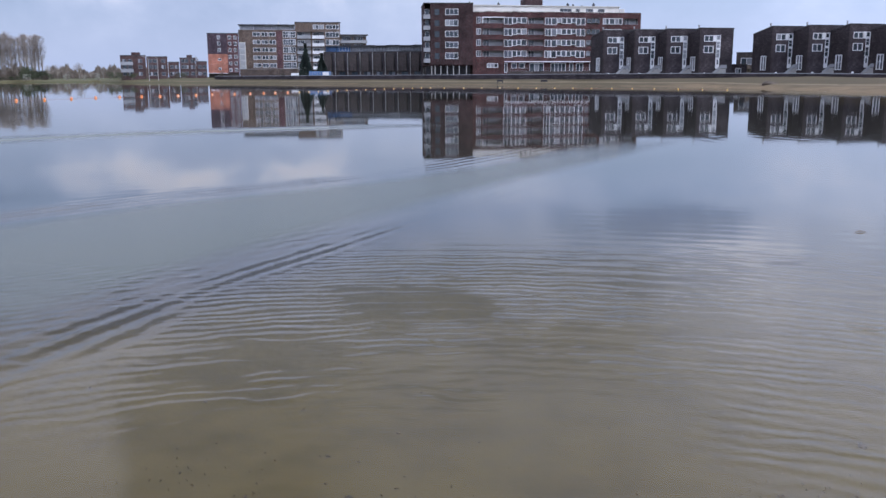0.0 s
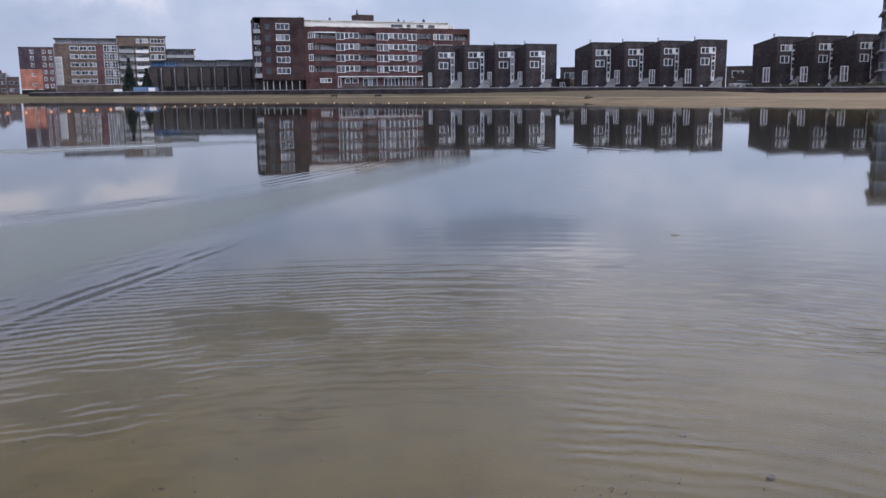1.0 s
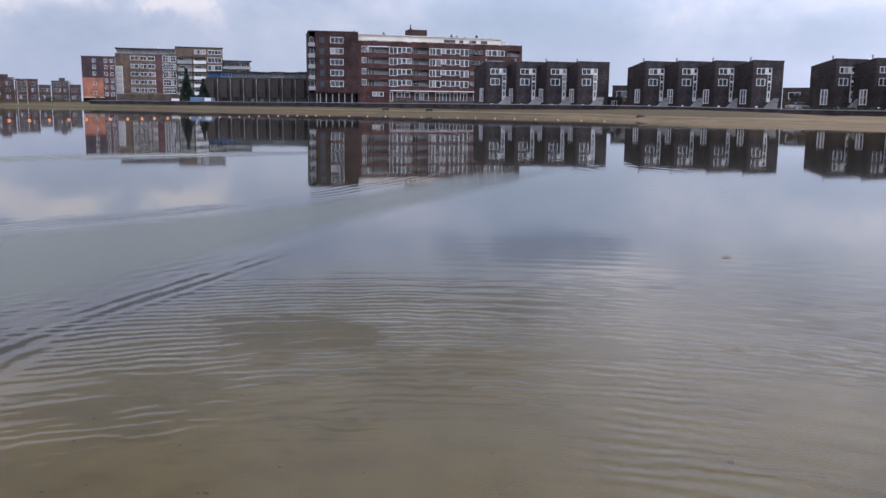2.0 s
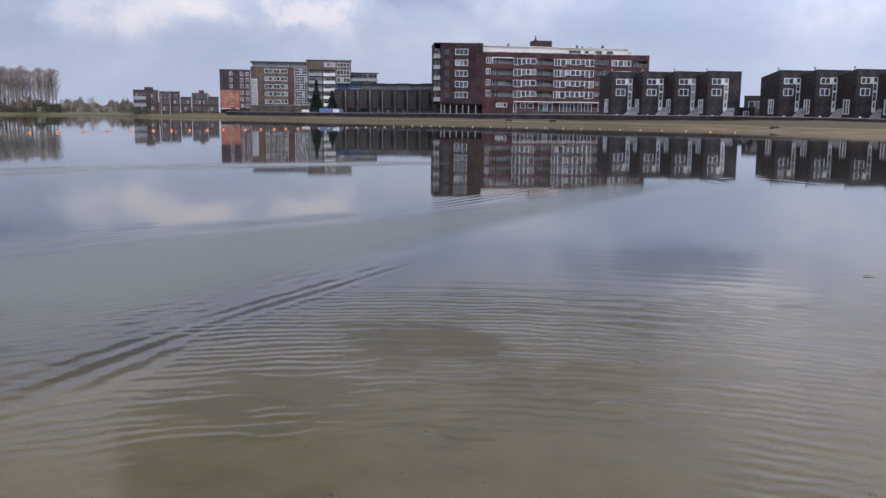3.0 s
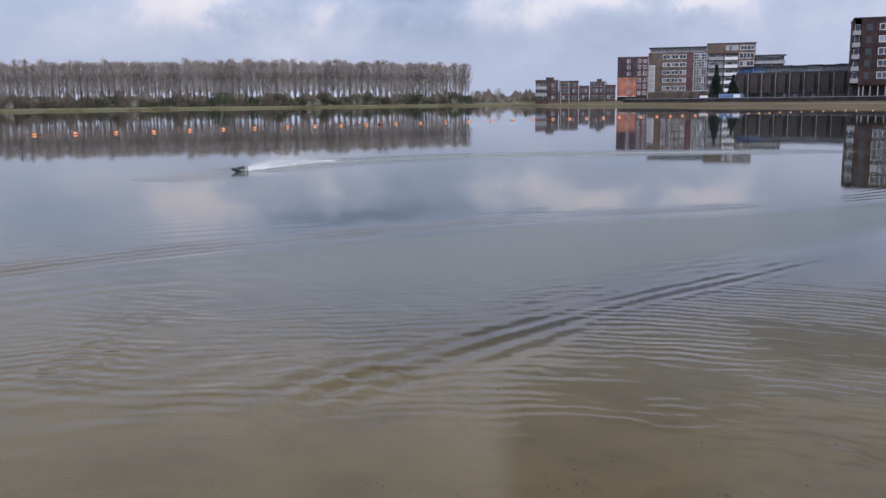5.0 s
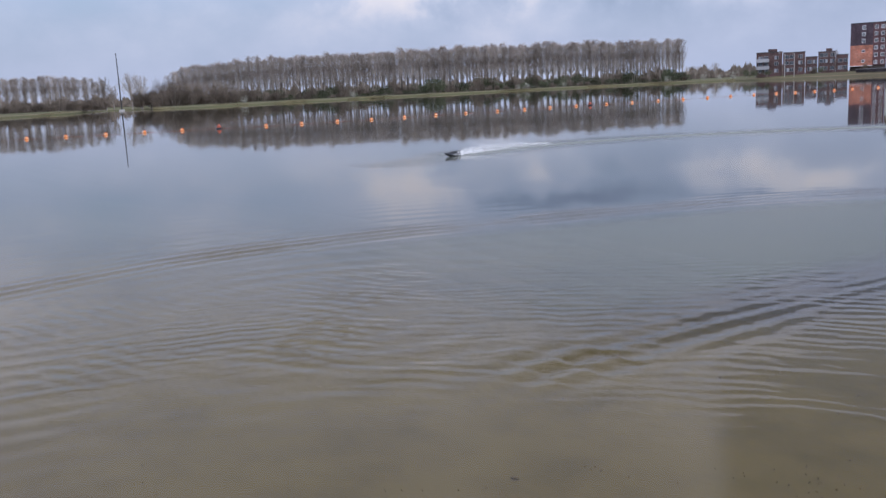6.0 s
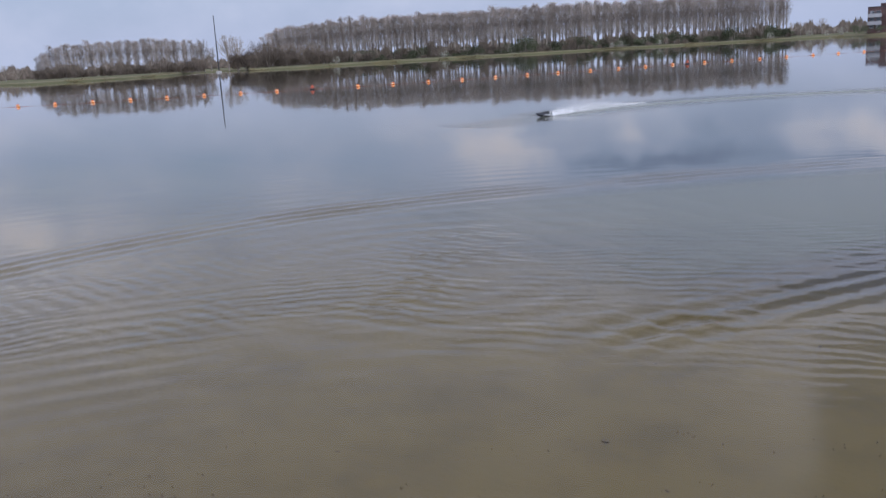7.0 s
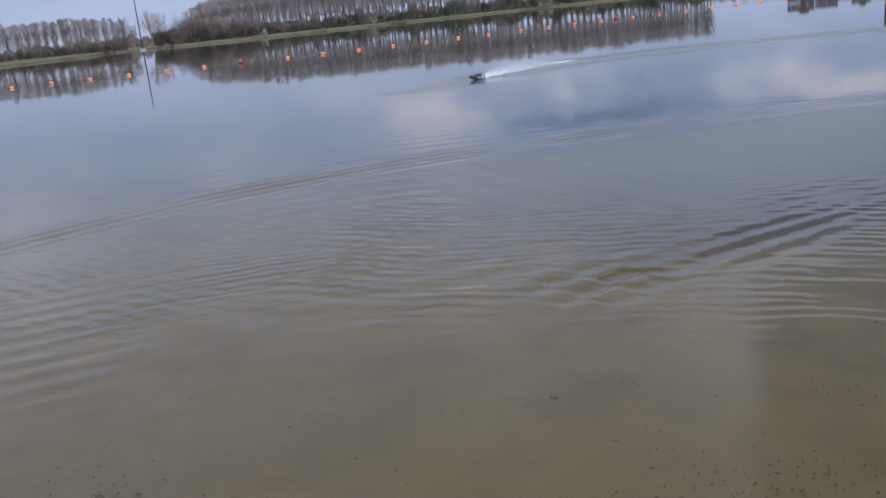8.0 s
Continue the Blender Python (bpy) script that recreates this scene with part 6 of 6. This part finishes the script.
def buoys():
    near = [(78, 62), (75.8, 62), (73.8, 61), (71.8, 60), (69.75, 59), (67.6, 58.5), (65.4, 58), (63.2, 57.5), (60.9, 57), (58.6, 56.8), (56.3, 56.5), (51.0, 56.5), (48.7, 57), (46.35, 57.5), (44.1, 58), (41.9, 59.5), (39.8, 61),
            (37.8, 62), (35.7, 63.5), (33.9, 65), (32.2, 66.5), (30.5, 68), (28.55, 70), (26.9, 71), (25.25, 73), (23.7, 75), (22.2, 77), (20.8, 79), (19.4, 80.5)]
    mid = [(18.1, 82), (17.0, 83), (15.9, 84.5), (14.8, 86), (13.8, 88), (12.4, 90), (11.4, 91.5), (10.55, 93), (9.8, 95), (9.0, 96.5)]
    far = [(8.25 - 0.62 * i, 98 + 2.4 * i) for i in range(13)] + [(0.2, 128), (-0.4, 128), (-1.3, 127), (-2.6, 126), (-3.8, 125), (-5.0, 124), (-6.2, 123), (-7.4, 122), (-8.6, 121), (-9.8, 120), (-11, 119), (-12.3, 117), (-13.6, 116), (-15, 114), (-16.5, 111), (-18, 108), (-19.5, 105)]
    src = buoy(ORANGE, "round orange buoy floating on the swimming line", "orange buoys of the line", 0.23)
    src2 = buoy(ORANGE, "orange buoy on the far swimming line", "orange buoys of the line", 0.24)
    src3 = buoy(YELLOW, "small yellow buoy near the far beach", "yellow buoys by the beach", 0.16)
    for s, line in ((src, near), (src2, mid), (src3, far)):
        for i, (a, d) in enumerate(line):
            m = Matrix.Translation(at(a, d, 0.02)) @ Matrix.Rotation(radians((a * 13) % 9 - 4), 4, "X")
            if i == 0:
                s.matrix_basis = m
            else:
                copy_thing(s, m)
    for i, (a, d) in enumerate(((54.0, 56.5), (29.6, 69))):
        root = thing("marker_buoy", Matrix.Translation(at(a, d, 0.0)), "red upright marker buoy on the line", "buoy", "red marker buoys")
        part("float", lathe([(0.1, -0.3), (0.15, -0.1), (0.15, 0.12), (0.1, 0.17), (0.06, 0.27), (0.03, 0.29)]), RED, root)
        part("collar", lathe([(0.152, -0.02), (0.165, 0.0), (0.165, 0.06), (0.152, 0.08)]), DARK_PAINT, root)
    pts = [at(a, d, 0.015) for a, d in sorted(near + mid + far + [(54.0, 56.5), (29.6, 69)])]
    fine = []
    for p, q in zip(pts, pts[1:]):
        for k in range(4):
            v = p.lerp(q, k / 4)
            v.z = -0.02 * math.sin(math.pi * k / 4) + 0.012
            fine.append(v)
    verts, faces = [], []
    tube_rings(verts, faces, fine + [pts[-1]], [0.012] * (len(fine) + 1), 5)
    ob = mesh_part("rope", raw_mesh("rope", verts, faces, True), ROPE)
    tagged(ob, "long red rope that strings the buoys together", "rope")


HULL = surface("hull", (0.045, 0.048, 0.06), 0.35, 0.2, 10.0, 0.0)
HULL_TRIM = surface("hull_trim", (0.55, 0.56, 0.55), 0.35, 0.1, 10.0, 0.0)
FOAM = surface("foam", (0.86, 0.87, 0.88), 0.8, 0.05, 10.0, 0.0)


def model_boat():
    line = smooth_line(TRAIL)
    end, before = line[-1], line[-12]
    head = math.degrees(math.atan2(end[1] - before[1], end[0] - before[0]))
    m = pose(end[0], end[1], 0.03, 0, -4, head)
    root = thing("model_boat", m, "dark radio-controlled speedboat planing across the lake", "boat")
    # hull sections from stern to bow: x, half width, keel, chine, deck
    secs = [(-0.27, 0.085, -0.035, -0.012, 0.045), (-0.1, 0.09, -0.04, -0.012, 0.05), (0.08, 0.078, -0.035, 0.0, 0.055), (0.2, 0.045, -0.01, 0.02, 0.062), (0.29, 0.006, 0.035, 0.05, 0.066)]
    bm = bmesh.new()
    rings = []
    for x, w, k, c, d in secs:
        rings.append([bm.verts.new(v) for v in ((x, 0, k), (x, w, c), (x, w * 0.92, d), (x, -w * 0.92, d), (x, -w, c))])
    for a, b in zip(rings, rings[1:]):
        for i in range(5):
            bm.faces.new((a[i], a[(i + 1) % 5], b[(i + 1) % 5], b[i]))
    bm.faces.new(rings[0]), bm.faces.new(rings[-1])
    bmesh.ops.recalc_face_normals(bm, faces=bm.faces[:])
    part("hull", bm, HULL, root)
    cab = bmesh.new()
    low = [cab.verts.new(v) for v in ((-0.17, -0.055, 0.048), (0.1, -0.04, 0.056), (0.1, 0.04, 0.056), (-0.17, 0.055, 0.048))]
    up = [cab.verts.new(v) for v in ((-0.15, -0.035, 0.105), (0.0, -0.025, 0.095), (0.0, 0.025, 0.095), (-0.15, 0.035, 0.105))]
    cab.faces.new(up)
    for i in range(4):
        cab.faces.new((low[i], low[(i + 1) % 4], up[(i + 1) % 4], up[i]))
    bmesh.ops.recalc_face_normals(cab, faces=cab.faces[:])
    bmesh.ops.bevel(cab, geom=cab.edges[:], offset=0.008, segments=2, affect="EDGES")
    part("canopy", cab, DARK_PAINT, root, "dark low canopy")
    for y in (-0.088, 0.081):
        part("side_stripe", boxes((-0.25, 0.05, y, y + 0.007, 0.012, 0.03)), HULL_TRIM, root, "pale stripe along the hull")
    part("rear_wing", boxes((-0.27, -0.21, -0.08, 0.08, 0.10, 0.108), (-0.25, -0.23, -0.075, -0.068, 0.045, 0.1), (-0.25, -0.23, 0.068, 0.075, 0.045, 0.1)), DARK_PAINT, root)
    part("rudder", boxes((-0.33, -0.29, -0.006, 0.006, -0.06, 0.02), (-0.3, -0.265, -0.012, 0.012, 0.0, 0.012)), STEEL, root)
    # spray thrown up behind, and the foam it leaves
    rng = random.Random(17)
    verts, faces = [], []

    def drop(p, s):
        n = len(verts)
        verts.extend([p + Vector((s, 0, -s * 0.6)), p + Vector((-s * 0.6, s * 0.8, -s * 0.6)), p + Vector((-s * 0.6, -s * 0.8, -s * 0.6)), p + Vector((0, 0, s))])
        faces.extend([(n, n + 1, n + 3), (n + 1, n + 2, n + 3), (n + 2, n, n + 3), (n, n + 2, n + 1)])

    d = Vector((math.cos(radians(head)), math.sin(radians(head)), 0))
    side = Vector((-d.y, d.x, 0))
    stern = Vector((end[0], end[1], 0)) - d * 0.3
    for i in range(9000):
        u = rng.random() ** 1.9
        reach = 4.2 * u
        high = 0.20 * math.sin(min(1, u * 1.1 + 0.08) * math.pi) ** 0.8 + 0.015
        fan = (1 if rng.random() < 0.35 else -1) * 0.13 * u if rng.random() < 0.7 else 0.0
        p = stern - d * reach + side * (rng.gauss(0, 0.025 + 0.10 * u) + fan) + Vector((0, 0, abs(rng.gauss(0, 0.5)) * high + 0.01))
        drop(p, rng.uniform(0.003, 0.0075) * (1 - 0.45 * u))
    ob = mesh_part("spray", raw_mesh("spray", verts, faces), FOAM)
    tagged(ob, "white spray thrown up behind the model boat", "spray", kind="stuff")
    verts, faces = [], []
    for i in range(700):
        j = int((1 - 0.16 * rng.random() ** 2) * (len(line) - 3))
        p = Vector((*line[j], 0))
        back = 1 - j / len(line)
        q = p + Vector((rng.gauss(0, 0.08 + 0.9 * back), rng.gauss(0, 0.08 + 0.9 * back), 0.012 + rng.uniform(0, 0.01)))
        s = rng.uniform(0.005, 0.018) * max(0.2, 1.0 - 2.6 * back)
        n = len(verts)
        k = rng.uniform(0, 6.28)
        for t in range(5):
            verts.append(q + Vector((math.cos(k + t * 1.257) * s * rng.uniform(0.6, 1.6), math.sin(k + t * 1.257) * s, 0)))
        verts.append(q + Vector((0, 0, s * 0.6)))
        faces.extend([(n + t, n + (t + 1) % 5, n + 5) for t in range(5)])
    ob = mesh_part("foam", raw_mesh("foam", verts, faces), FOAM)
    tagged(ob, "thin foam flecks along the boat's trail", "foam", kind="stuff")


# ---- the bed near the shore ----
def bed_depth(p):
    ang = math.atan2(p.y - HUB.y, p.x - HUB.x)
    r = (p - HUB).xy.length
    rs = float(shore_radius(np.array([ang]))[0])
    return float(ground_height(np.array([ang]), np.array([r - rs]), np.array([r]), np.array([rs]))[0])


def bed_things():
    rng = random.Random(23)
    stone = surface("pebble", (0.28, 0.215, 0.125), 0.9, 0.35, 20.0, 0.2, per_piece=0.6, spec=0.1)
    meshes = []
    for k in range(4):
        bm = bmesh.new()
        bmesh.ops.create_icosphere(bm, subdivisions=1, radius=1.0)
        for v in bm.verts:
            v.co = Vector((v.co.x, v.co.y * 0.7, v.co.z * 0.5)) * (1 + 0.3 * noise.noise(v.co * 1.3 + Vector((k * 5, 0, 0))))
        me = bpy.data.meshes.new("pebble")
        bm.to_mesh(me)
        bm.free()
        me.materials.append(stone)
        meshes.append(me)
    spots = [(5.4, 4.0, 0.035), (-22.7, 3.9, 0.03), (35.6, 4.3, 0.020), (66.8, 3.9, 0.026), (11.6, 3.5, 0.036), (-28.0, 4.9, 0.03), (-33.5, 4.4, 0.03), (2.0, 3.8, 0.018)]
    while len(spots) < 150:
        a = rng.choice((rng.gauss(14, 7), rng.gauss(-24, 10), rng.uniform(-45, 80), rng.uniform(25, 80)))
        spots.append((a, rng.uniform(2.5, 4.9) if rng.random() < 0.8 else rng.uniform(4.9, 7), rng.uniform(0.004, 0.013)))
    for a, d, s in spots:
        p = at(a, d)
        ob = new("pebble", rng.choice(meshes))
        ob.matrix_basis = pose(p.x, p.y, bed_depth(p) + s * 0.3, 0, 0, rng.uniform(0, 360)) @ Matrix.Diagonal((s * rng.uniform(0.8, 1.7), s, s, 1))
        tagged(ob, "small dark pebble lying on the sandy lake bed", "pebble", "pebbles on the lake bed")
    weed = surface("weed", (0.27, 0.195, 0.080), 0.95, 0.4, 10.0, 0.0, spec=0.1)
    verts, faces = [], []
    drifts = [(20.0, 3.4), (18.8, 3.7), (22.3, 3.3), (24.5, 3.15), (-18.0, 3.7), (-21.5, 3.8), (-20.0, 3.5), (-23.5, 4.1), (-26.0, 3.6), (40.0, 3.0), (30.3, 3.0), (35.0, 3.05), (65.6, 3.8), (60.5, 3.4), (56.0, 3.2), (12.0, 3.5)]
    while len(drifts) < 58:
        drifts.append((rng.choice((rng.gauss(16, 6), rng.gauss(-24, 9), rng.gauss(-30, 8), rng.uniform(25, 75))), rng.uniform(2.6, 4.6)))
    for c, (a, dist) in enumerate(drifts):
        p0 = at(a, dist)
        big = 1.2 if c < 16 else 0.8
        for k in range(rng.randrange(26, 52) if c < 16 else rng.randrange(6, 20)):
            p = p0 + Vector((rng.gauss(0, 0.15), rng.gauss(0, 0.09), 0))
            p.z = bed_depth(p) + 0.004
            k2, l = rng.uniform(0, 6.28), rng.uniform(0.004, 0.02) * big
            d = Vector((math.cos(k2), math.sin(k2), rng.uniform(0, 0.3))) * l
            s = Vector((-d.y, d.x, 0)) * rng.uniform(0.12, 0.4)
            n = len(verts)
            verts += [p - s, p + s, p + d + s * 0.5 + Vector((0, 0, 0.006)), p + d * 0.5 + Vector((0, 0, 0.015))]
            faces += [(n, n + 1, n + 2), (n, n + 2, n + 3), (n + 1, n + 3, n + 2)]
    ob = mesh_part("water_weed", raw_mesh("water_weed", verts, faces), weed)
    tagged(ob, "scraps of brown weed on the sandy lake bed", "weed", kind="stuff")
    p = at(-27.1, 10.4, 0.004)
    verts, faces = [], []
    tube_rings(verts, faces, [p, p + Vector((0.06, 0.01, 0.008)), p + Vector((0.12, 0.0, 0.0))], [0.006, 0.008, 0.003], 5)
    ob = mesh_part("twig", raw_mesh("twig", verts, faces), BARK)
    tagged(ob, "short dark twig floating on the water", "twig")


apartment_building()
row_houses()
glass_tower()
orange_flats()
large_flats()
terrace_houses()
low_houses()
retaining_wall()
waterfront()
woods()
wood_depths()
far_belt()
reeds()
buoys()
model_boat()
bed_things()
